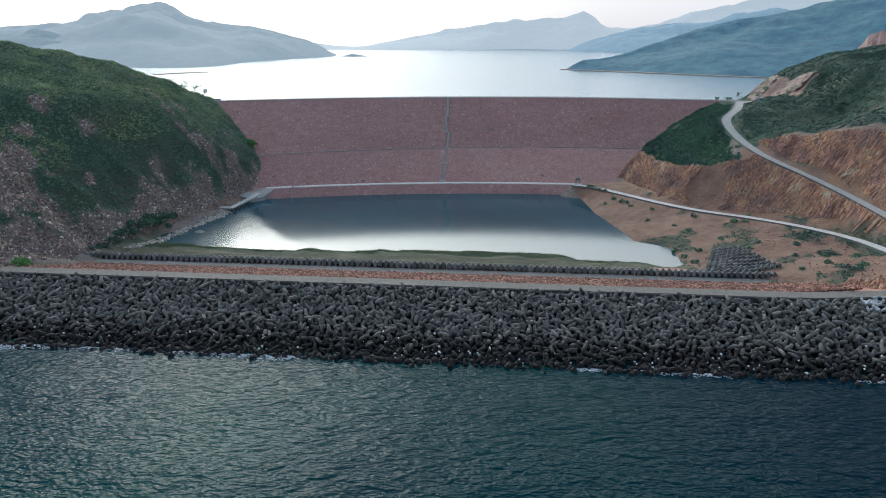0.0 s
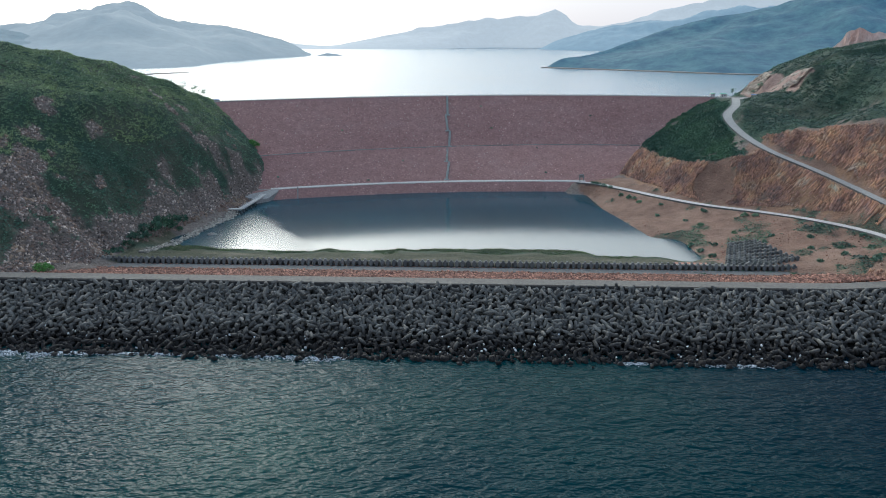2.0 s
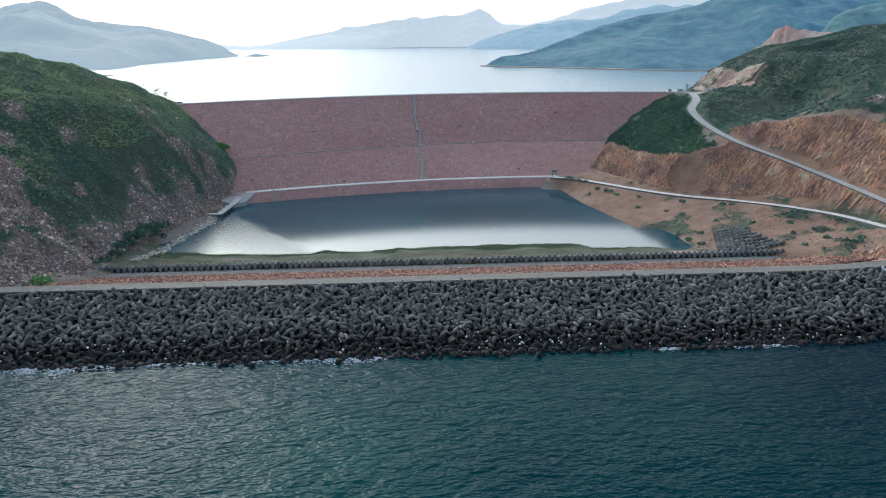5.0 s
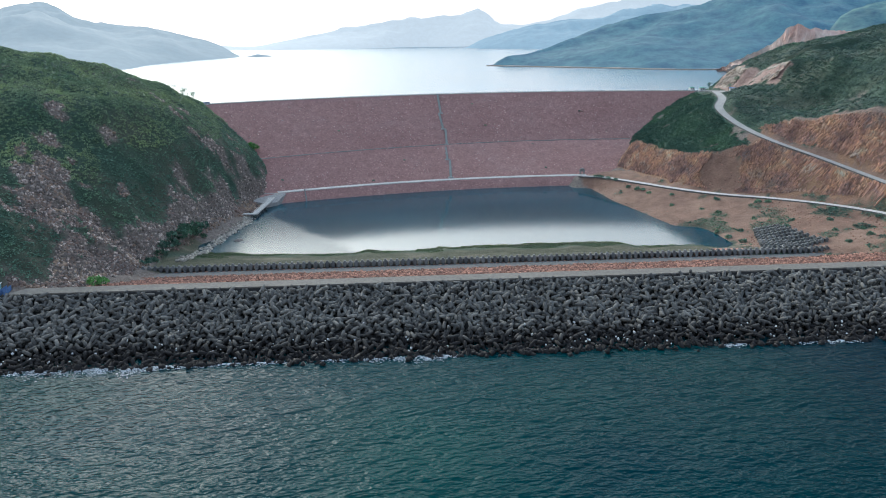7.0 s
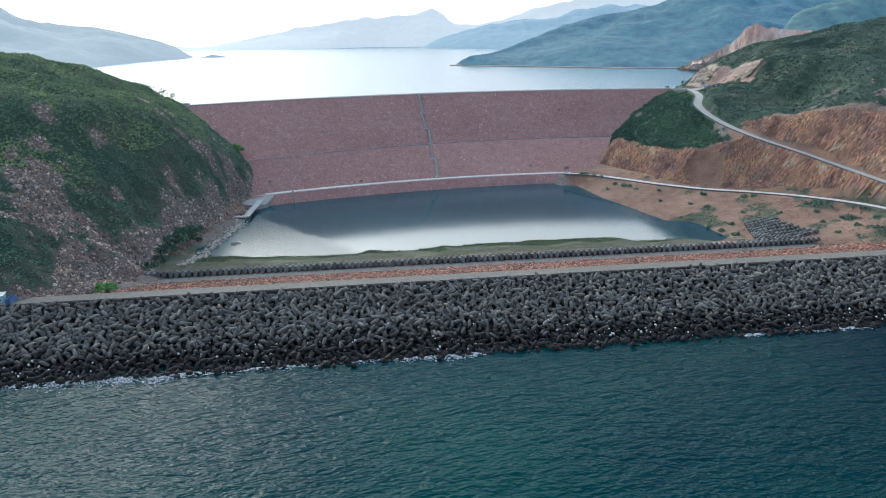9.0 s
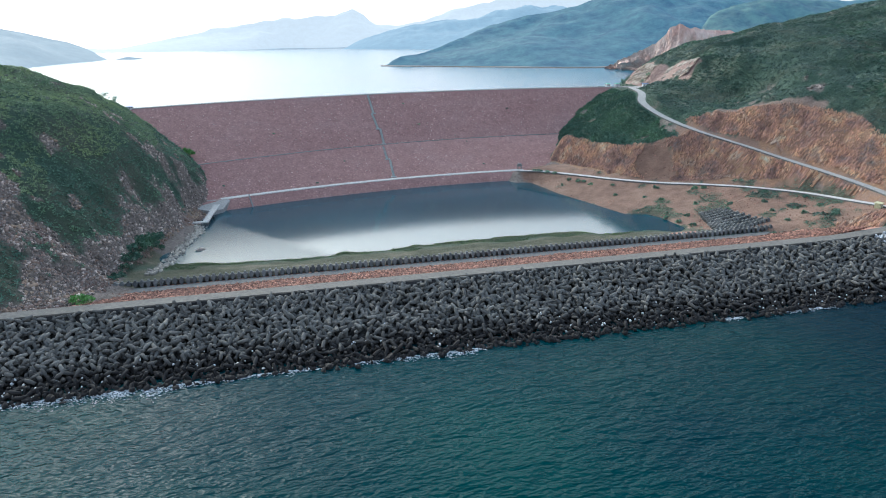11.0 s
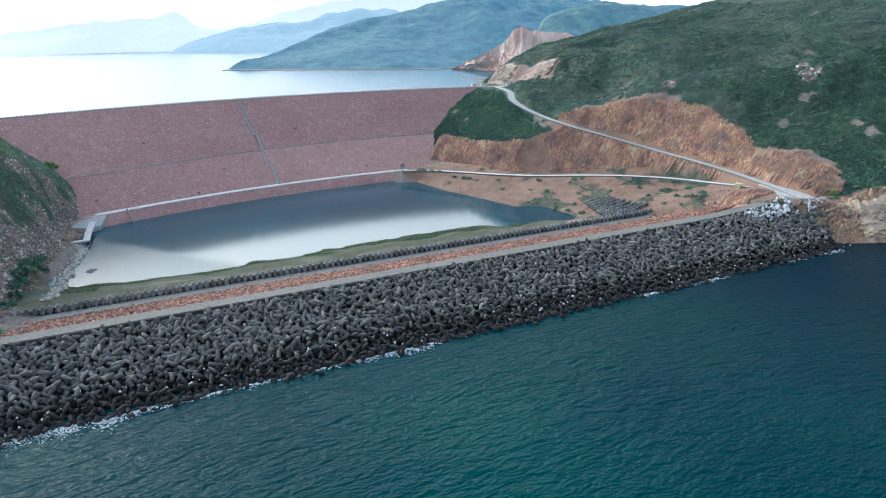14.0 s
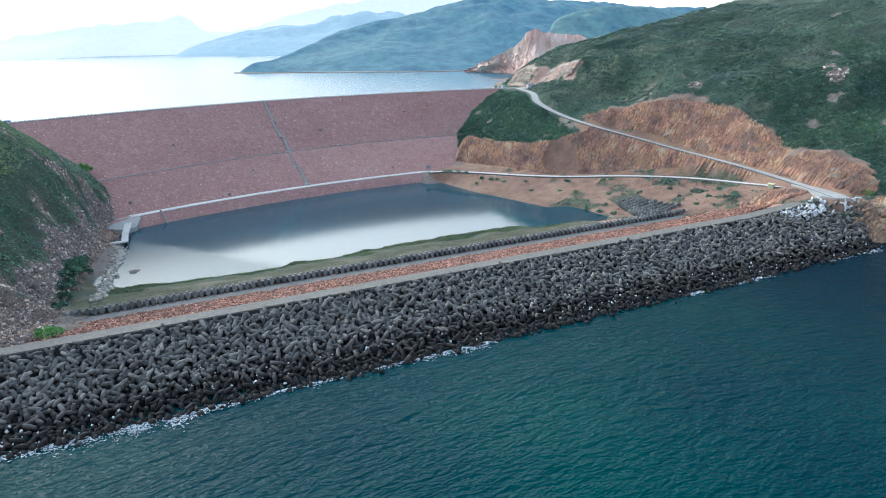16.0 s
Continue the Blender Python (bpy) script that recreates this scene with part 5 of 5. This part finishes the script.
tagged(new("islet", ribbon("islet", spit, 5.0, BARE_SHORE, 0.6, 3.0)), "low bare spit of ground in the reservoir", "islet", kind="structure")


# ---------- foam along the sea edge ----------
def build_foam():
    """Broken white water: many thin irregular patches lying on the sea."""
    r = np.random.default_rng(11)
    v, f = [], []
    x = -300.0
    while x < 168:
        live = float(fbm(np.array(x), np.array(0.0), 34, 3, 71))
        x += r.uniform(0.5, 1.6)
        if live < -0.12 or r.uniform() < 0.25:
            continue
        for _ in range(10 + int(46 * max(0, live + 0.15))):
            cx, cy = x + r.normal() * 1.3, 246.3 - abs(r.normal()) * (1.2 + 3.0 * max(0, live))
            a, b_, t = 0.12 + 0.7 * r.uniform() ** 2.5, r.uniform(0.08, 0.25), r.normal() * 0.6
            k = len(v)
            m = 6
            for i in range(m):
                w = 2 * math.pi * i / m
                q = r.uniform(0.45, 1.15)
                px, py = a * q * math.cos(w), b_ * q * math.sin(w)
                v.append((cx + px * math.cos(t) - py * math.sin(t), cy + px * math.sin(t) + py * math.cos(t), 0.10 + r.uniform(0, 0.12)))
            v.append((cx, cy, 0.3))
            f += [(k + i, k + (i + 1) % m, k + m) for i in range(m)]
    tagged(new("foam", mesh_of("foam", v, f, FOAM)), "broken white foam where waves meet the armour", "foam", kind="stuff")


build_foam()


# ---------- fittings of the dam ----------
def face_z(x, y):
    """Height of the dam's downstream face."""
    c, b_, t = crest_y(x), berm_y(x), toe_y(x)
    return 25.5 + (64 - 25.5) * (y - b_) / (c - b_) if y > b_ else 4.5 + 21 * (y - t - 3) / (b_ - t - 3)


def fit_dam():
    bm = bmesh.new()
    box(bm, -0.45, -0.32, -0.1, 0.45, 0.32, 1.3, 0.06)
    me = bpy.data.meshes.new("post")
    bm.to_mesh(me)
    bm.free()
    me.materials.append(PAINT_WHITE)
    for x in np.arange(-262, 186, 2.6):
        ob = part("post", me, parent=DAM)
        ob.matrix_basis = Matrix.Translation((x, crest_y(x) + 0.5, CREST_Z + 0.15))
    kerb = [(x, crest_y(x) + 0.5, CREST_Z) for x in np.arange(-266, 190, 4.0)]
    part("parapet", ribbon("parapet", kerb, 0.25, PALE_ROAD, 0.62, 0.3), parent=DAM, label="low pale concrete parapet")
    # the stairway: straight flights that step sideways at each landing
    stops = [(-61.5, 64.0), (-60.0, 49.0), (-61.5, 48.5), (-59.0, 37.0), (-57.0, 36.5), (-57.0, 25.7), (-58.5, 25.2), (-58.0, 16.0), (-56.0, 15.5), (-57.0, 5.2)]

    def on_face(x, z):
        c, b_, t = crest_y(x), berm_y(x), toe_y(x)
        return b_ + (c - b_) * (z - 25.5) / 38.5 if z > 25.5 else t + 3 + (b_ - t - 3) * (z - 4.5) / 21
    for (x0, z0), (x1, z1) in zip(stops[::2], stops[1::2]):
        y0, y1 = on_face(x0, z0), on_face(x1, z1)
        n = max(4, int((z0 - z1) / 0.36))
        flight = new("stair_flight")
        flight.parent = DAM
        flight["label"] = "grey-green concrete flight with rails"
        bm = bmesh.new()
        for i in range(n):
            u = (i + 0.5) / n
            x, y, z = x0 + (x1 - x0) * u, y0 + (y1 - y0) * u, z0 + (z1 - z0) * u
            box(bm, x - 0.9, y - 0.42, z - 0.1, x + 0.9, y + 0.42, z + 0.4)
        part("step", bm, STAIR, flight)
        for side in (-0.95, 0.95):
            line = [(x0 + side + (x1 - x0) * u, y0 + (y1 - y0) * u, z0 + (z1 - z0) * u + 1.1) for u in np.linspace(0, 1, 12)]
            part("handrail", ribbon("handrail", line, 0.06, METAL_GREY, 0.12, 0.1), parent=flight)
        bm = bmesh.new()
        box(bm, x1 - 2.2, y1 - 1.2, z1 - 0.3, x1 + 2.2, y1 + 0.6, z1 + 0.5, 0.05)
        part("landing", bm, STAIR, DAM)


fit_dam()


def gauge_tower():
    """A small steel frame over the toe road with a measuring shaft down to the pond."""
    t = tagged(new("gauge_tower"), "grey steel gauge frame on the dam toe above the pond", "gauge tower")
    t.matrix_basis = pose(53.0, 575.5, 4.4)
    for x in (-1.6, 1.6):
        for y in (-1.2, 1.2):
            bm = bmesh.new()
            box(bm, x - 0.16, y - 0.16, 0, x + 0.16, y + 0.16, 5.2)
            part("leg", bm, METAL_GREY, t)
    bm = bmesh.new()
    box(bm, -2.1, -1.6, 3.0, 2.1, 1.6, 3.25, 0.04)
    part("platform", bm, METAL_GREY, t)
    bm = bmesh.new()
    box(bm, -1.3, -0.9, 3.25, 1.3, 0.9, 5.4, 0.08)
    part("cabinet", bm, METAL_GREY, t, "grey steel cabinet")
    for x in (-2.0, 2.0):
        bm = bmesh.new()
        box(bm, x - 0.05, -1.55, 3.25, x + 0.05, 1.55, 4.3)
        part("railing", bm, METAL_GREY, t)
    line = [(-1.5, -4.5 - 1.2 * i, 0.3 - 0.62 * i) for i in range(10)]
    part("shaft", ribbon("shaft", line, 0.55, METAL_GREY, 0.55, 0.4), parent=t, label="dark inclined gauge shaft")
    return t


gauge_tower()


def gauge_post():
    t = tagged(new("gauge_board"), "dark inclined gauge board on the pond bank", "gauge board")
    t.matrix_basis = pose(-172, toe_y(-172) - 3.4, 4.4)
    line = [(0.25 * i, -1.1 * i, -0.66 * i) for i in range(11)]
    part("rail", ribbon("rail", line, 0.4, METAL_GREY, 0.6, 0.3), parent=t)
    bm = bmesh.new()
    box(bm, -0.5, -0.4, 0, 0.5, 0.4, 1.3, 0.05)
    part("post", bm, METAL_GREY, t)


gauge_post()


def jetty():
    """An L-shaped concrete walkway on piles at the pond's corner."""
    t = tagged(new("jetty"), "pale concrete jetty on piles at the pond's corner", "jetty")
    z = 1.0
    run = smooth_line([(-192.5, 534, 3.9), (-194.5, 522, 2.6), (-196.5, 510, 1.5), (-198, 500, 1.1), (-199.5, 483, 1.0)], 2.0)
    part("deck", ribbon("deck", run, 1.9, PALE_ROAD, 0.3, 0.5), parent=t)
    head = [(-197.6, 482.5, 1.0), (-202, 482.3, 1.0), (-210, 482, 1.0)]
    part("deck", ribbon("deck", head, 1.6, PALE_ROAD, 0.3, 0.5), parent=t)
    for x, y in [(-198, 481), (-202, 481), (-206, 481), (-209, 481), (-198, 486), (-198, 492), (-197, 499), (-196, 506)]:
        bm = bmesh.new()
        bmesh.ops.create_cone(bm, cap_ends=True, segments=8, radius1=0.4, radius2=0.4, depth=6.0)
        bmesh.ops.translate(bm, verts=bm.verts, vec=(x, y, -2.4))
        part("pile", bm, CONCRETE, t)
    for side in (-1.8, 1.8):
        line = [(x + side, y, zz + 0.95) for x, y, zz in run[6:]]
        part("railing", ribbon("railing", line, 0.05, PAINT_WHITE, 0.08, 0.06), parent=t)
    return t


jetty()
apron_top = [(-209, 534, 4.2), (-199, 533, 4.6), (-190, 532, 4.66), (-185, 534, 4.0), (-190, 519, 0.6), (-197, 512, 1.0), (-208, 518, 2.0)]
apron_f = [tuple(range(7))[::-1]] + [(i, (i + 1) % 7, (i + 1) % 7 + 7, i + 7) for i in range(7)]
tagged(new("pavement", mesh_of("pavement", apron_top + [(x, y, z - 4) for x, y, z in apron_top], apron_f, ROADWAY)), "pale concrete apron at the end of the toe track", "pavement", kind="structure")


# ---------- small buildings ----------
def hut(x, y, z, turn, size, wall, roof, label, cat):
    """A plain box cabin with an overhanging roof, a door and a window."""
    w, d, h = size
    t = tagged(new(cat.replace(" ", "_")), label, cat)
    t.matrix_basis = pose(x, y, z, 0, 0, turn)
    bm = bmesh.new()
    box(bm, -w / 2, -d / 2, -0.6, w / 2, d / 2, h, 0.05)
    part("wall", bm, wall, t)
    bm = bmesh.new()
    r = bmesh.ops.create_cube(bm, size=1.0)
    bmesh.ops.transform(bm, verts=r["verts"], matrix=Matrix.LocRotScale((0, 0, h + 0.14), Euler((radians(4), 0, 0)), (w + 0.7, d + 0.7, 0.22)))
    part("roof", bm, roof, t)
    bm = bmesh.new()
    box(bm, -w * 0.32, -d / 2 - 0.05, 0, -w * 0.32 + 0.9, -d / 2 - 0.003, 2.0)
    part("door", bm, METAL_GREY, t, "grey door")
    bm = bmesh.new()
    box(bm, w * 0.08, -d / 2 - 0.05, 0.9, w * 0.08 + 1.1, -d / 2 - 0.003, 1.8)
    part("window", bm, GLASS_DARK, t, "dark window pane")
    return t


GLASS_DARK = mottled("dark_window", (0.02, 0.025, 0.03), (0.03, 0.035, 0.04), 0.3, 1.0, rough=0.15, relief=0.0)
TEAL_PAINT = mottled("teal_paint", (0.25, 0.45, 0.47), (0.33, 0.55, 0.56), 0.4, 2.0, relief=0.1)
BLUE_PAINT = mottled("blue_paint", (0.07, 0.14, 0.3), (0.1, 0.2, 0.4), 0.4, 2.0, relief=0.1)
GREEN_PAINT = mottled("green_paint", (0.06, 0.25, 0.18), (0.1, 0.34, 0.24), 0.4, 2.0, relief=0.1)
hut(184.5, 331.0, float(ground_z(184.5, 331.0)) + 0.1, 28, (4.2, 3.4, 2.5), HUT_PAINT, HUT_PAINT, "small pale yellow cabin beside the track", "cabin")
hut(-275.5, 297.5, 13.75, 8, (5.0, 4.0, 3.2), TEAL_PAINT, PAINT_WHITE, "teal cabin with a pale roof at the breakwater's end", "cabin")
hut(214, 657, 64.2, -20, (7.0, 4.0, 2.8), PAINT_WHITE, BLUE_PAINT, "white guard booth with a blue roof by the dam crest", "guard booth")
hut(181, 674, 64.1, 8, (4.0, 3.0, 2.6), PAINT_WHITE, GREEN_PAINT, "small shelter with a green roof on the dam crest", "shelter")
hut(190, 671, 64.1, 5, (5.0, 3.0, 2.6), PAINT_WHITE, GREEN_PAINT, "small shelter with a green roof on the dam crest", "shelter")
hut(-259, 616, 64.2, 30, (4.5, 3.0, 1.7), PAINT_WHITE, BLUE_PAINT, "small shed with a blue roof at the dam's end", "shed")
for x in (-270.5, -268.8):
    bm = bmesh.new()
    box(bm, x - 0.06, 292.5, 13.7, x + 0.06, 299.0, 16.3, 0.02)
    tagged(part("gate", bm, BLUE_PAINT), "blue sheet metal gate beside the teal cabin", "gate")
plaza = [(184, 670, 63.9), (196, 664, 63.9), (206, 654, 63.9), (204, 645, 63.9)]
tagged(new("pavement", ribbon("pavement", plaza, 8.0, ROADWAY, 0.2, 1.0)), "pale concrete yard where road and crest meet", "pavement", kind="structure")
lot_v = [(x, y, z) for z in (20.72, 18.5) for x, y in LOT]
lot_f = [tuple(range(9))[::-1]] + [(i, (i + 1) % 9, (i + 1) % 9 + 9, i + 9) for i in range(9)]
tagged(new("pavement", mesh_of("pavement", lot_v, lot_f, ROADWAY)), "pale concrete turning place at the breakwater's end", "pavement", kind="structure")
for line, name in ((UPPER, "upper"), (LOWER, "lower")):
    p = np.array(line)
    d = np.gradient(p[:, :2], axis=0)
    d /= np.linalg.norm(d, axis=1)[:, None]
    half = 3.4 if name == "upper" else 3.8
    side = [(q[0] + half * e[1], q[1] - half * e[0], q[2]) for q, e in zip(p, d)]
    tagged(new("kerb", ribbon("kerb", side, 0.2, CONCRETE, 0.5, 0.4)), "low concrete kerb along the road", "kerb", kind="structure")


# ---------- trees, single bushes, rocks ----------
def bush(x, y, size, seed, material, label, z=None, cat="bush"):
    v, f = clump(150, seed)
    v = np.array(v)
    v[:, 2] *= 0.85
    lump = 1 + 0.25 * np.sin(3 * v[:, 0] + seed) * np.cos(2.6 * v[:, 1] - seed)
    v = v * lump[:, None]
    c = np.array(f)
    mid = v[c].mean(1)
    small = mid[:, None, :] + (v[c] - mid[:, None, :]) * 0.55
    vv, ff = small.reshape(-1, 3), np.arange(len(c) * 3).reshape(-1, 3)
    ob = tagged(new("bush", mesh_of("bush", vv * size, ff, material)), label, cat)
    ob.matrix_basis = pose(x, y, float(ground_z(x, y)) - 0.15 * size if z is None else z, 0, 0, seed * 40)
    return ob


bush(-238, 310, 3.3, 2, LEAF_BRIGHT, "bright green bush at the foot of the cliff", 12.4)
bush(-234, 309, 2.6, 3, LEAF_BRIGHT, "bright green bush at the foot of the cliff", 12.6)
for i, (x, y, s) in enumerate([(-229, 420, 6.0), (-226, 432, 4.5), (-233, 404, 4.2), (-230, 412, 5.0), (-234, 392, 3.8), (-223, 440, 3.4), (-236, 366, 3.0), (-226, 424, 4.6), (-231, 398, 4.4), (-233, 384, 4.0), (-235, 375, 3.4), (-221, 428, 2.4)]):
    bush(x, y, s, 5 + i, LEAF_DARK, "dark green bush in the gully beside the pond")
bush(-215, 570, 5.0, 21, LEAF_BRIGHT, "bright green bush on the dam abutment", 33)
bush(-213, 560, 4.0, 22, LEAF_BRIGHT, "green bush on the dam abutment", 25)
bush(204, 279, 4.0, 23, LEAF_BRIGHT, "bright green bush beside the rock cutting", 20.5)
bush(208, 274, 3.0, 24, LEAF, "green bush beside the rock cutting", 20.5)
for i, (x, y, s) in enumerate([(96, 487, 1.7), (118, 462, 2.2), (138, 444, 2.6), (143, 441, 2.2), (168, 408, 2.4), (180, 384, 2.0), (75, 520, 2.2), (82, 508, 1.8), (66, 545, 2.4), (110, 440, 2.0), (104, 452, 1.6), (124, 420, 1.8), (140, 405, 2.0), (98, 398, 2.2), (102, 388, 2.4), (96, 410, 2.0), (150, 376, 1.8), (160, 360, 2.2), (166, 342, 2.6), (172, 348, 2.2), (63, 553, 2.6), (70, 538, 2.3), (60, 557, 2.4), (84, 500, 2.0), (79, 512, 2.4), (90, 470, 1.8), (134, 398, 1.7), (156, 392, 2.1), (163, 371, 1.9), (176, 366, 2.2), (147, 358, 1.8), (108, 404, 1.9)]):
    bush(x, y, s, 30 + i, LEAF, "dark green shrub on bare soil beside the track")
for i, (x, k) in enumerate([(-150, 0.4), (-20, 0.35), (70, 0.2), (-95, 0.75), (20, 0.55), (-190, 0.9), (120, 0.45), (-30, 0.12), (-120, 0.97), (25, 0.9)]):
    c, t = crest_y(x), toe_y(x) + 3
    y = c + (t - c) * k
    bush(x, y, 1.1, 60 + i, LEAF, "small dark shrub growing in the rockfill", face_z(x, y) - 0.1)


def tree(x, y, height, seed, label):
    """A thin tapered trunk with a few limbs and loose leaf tufts."""
    r = np.random.default_rng(seed)
    t = tagged(new("tree"), label, "tree")
    t.matrix_basis = pose(x, y, float(ground_z(x, y)) - 0.3)
    bm = bmesh.new()
    tips = []

    def limb(p, q, r0, r1):
        d = Vector(q) - Vector(p)
        m = Matrix.Translation((Vector(p) + Vector(q)) / 2) @ d.to_track_quat("Z", "Y").to_matrix().to_4x4()
        bmesh.ops.create_cone(bm, cap_ends=True, segments=6, radius1=r0, radius2=r1, depth=d.length, matrix=m)
    top = (r.normal() * 0.3, r.normal() * 0.3, height)
    limb((0, 0, 0), top, 0.16, 0.05)
    for i in range(8):
        u = r.uniform(0.4, 0.95)
        a = r.uniform(0, 2 * math.pi)
        s = height * r.uniform(0.18, 0.34)
        p = tuple(u * c for c in top)
        q = (p[0] + s * math.cos(a), p[1] + s * math.sin(a), p[2] + s * 0.6)
        limb(p, q, 0.06, 0.02)
        tips.append(q)
    part("trunk", bm, BARK, t)
    v, f = [], []
    for q in tips + [top]:
        for _ in range(26):
            c = np.array(q) + r.normal(size=3) * height * 0.075
            d1, d2 = r.normal(size=3) * 0.26, r.normal(size=3) * 0.26
            k = len(v)
            v += [c - d1, c + d2, c + d1]
            f.append((k, k + 1, k + 2))
    part("crown", mesh_of("crown", v, f, LEAF), parent=t)


BARK = mottled("bark", (0.06, 0.05, 0.04), (0.12, 0.1, 0.08), 0.5, 4.0)
for i, (x, y, h) in enumerate([(-289, 590, 9.5), (-280, 603, 11.0), (-276, 607, 8.0), (-272, 610, 10.5), (-268, 613, 7.5), (-284, 598, 8.0)]):
    tree(x, y, h, 80 + i, "thin sparse tree on the ridge beside the dam")
for i, (x, y, h) in enumerate([(196, 680, 6.0), (203, 684, 7.0), (192, 690, 5.0), (212, 663, 5.5), (218, 661, 6.0)]):
    tree(x, y, h, 90 + i, "small leafy tree beside the crest yard")


def boulder(x, y, z, size, seed, label):
    bm = bmesh.new()
    bmesh.ops.create_icosphere(bm, subdivisions=3, radius=1.0)
    for p in bm.verts:
        p.co *= 1 + 0.35 * noise.noise(p.co * 1.3 + Vector((seed, 0, 0))) + 0.14 * noise.noise(p.co * 3.5)
        p.co.x, p.co.y, p.co.z = p.co.x * size[0], p.co.y * size[1], p.co.z * size[2]
    tagged(part("boulder", bm, GREY_STONE), label, "boulder").matrix_basis = pose(x, y, z, 0, 0, 40 * seed)


boulder(-199.5, 425, -2.0, (2.6, 1.8, 1.3), 1, "grey boulder standing in the shallow pond")
boulder(-197.0, 426, -2.2, (1.2, 1.0, 0.8), 2, "small grey boulder standing in the shallow pond")


def pond_edge_rocks():
    n = 560
    u = rng.uniform(0, 1, n)
    line = np.array(smooth_line([(-203, 484, -2), (-202.5, 466, -2), (-207, 443, -2), (-211, 422, -2), (-213, 405, -1), (-216, 388, 0), (-219, 375, 0.6)], 1.0))
    q = line[(u * (len(line) - 1)).astype(int)]
    x, y = q[:, 0] + rng.normal(size=n) * 1.5 - 1.0, q[:, 1] + rng.normal(size=n) * 1.0
    me = joined("shore_rock", ROCK_V, CUBE_F, np.stack([x, y, np.maximum(ground_z(x, y), -2.2)], 1), spin(n), rng.uniform(0.3, 1.3, n), PALE_STONE, 0.2)
    tagged(new("shore_rock", me), "pale broken rocks along the pond's edge", "rocks", kind="stuff")


PALE_STONE = mottled("pale_stone", (0.26, 0.235, 0.20), (0.42, 0.39, 0.34), 0.2, 1.5, per="island")
pond_edge_rocks()
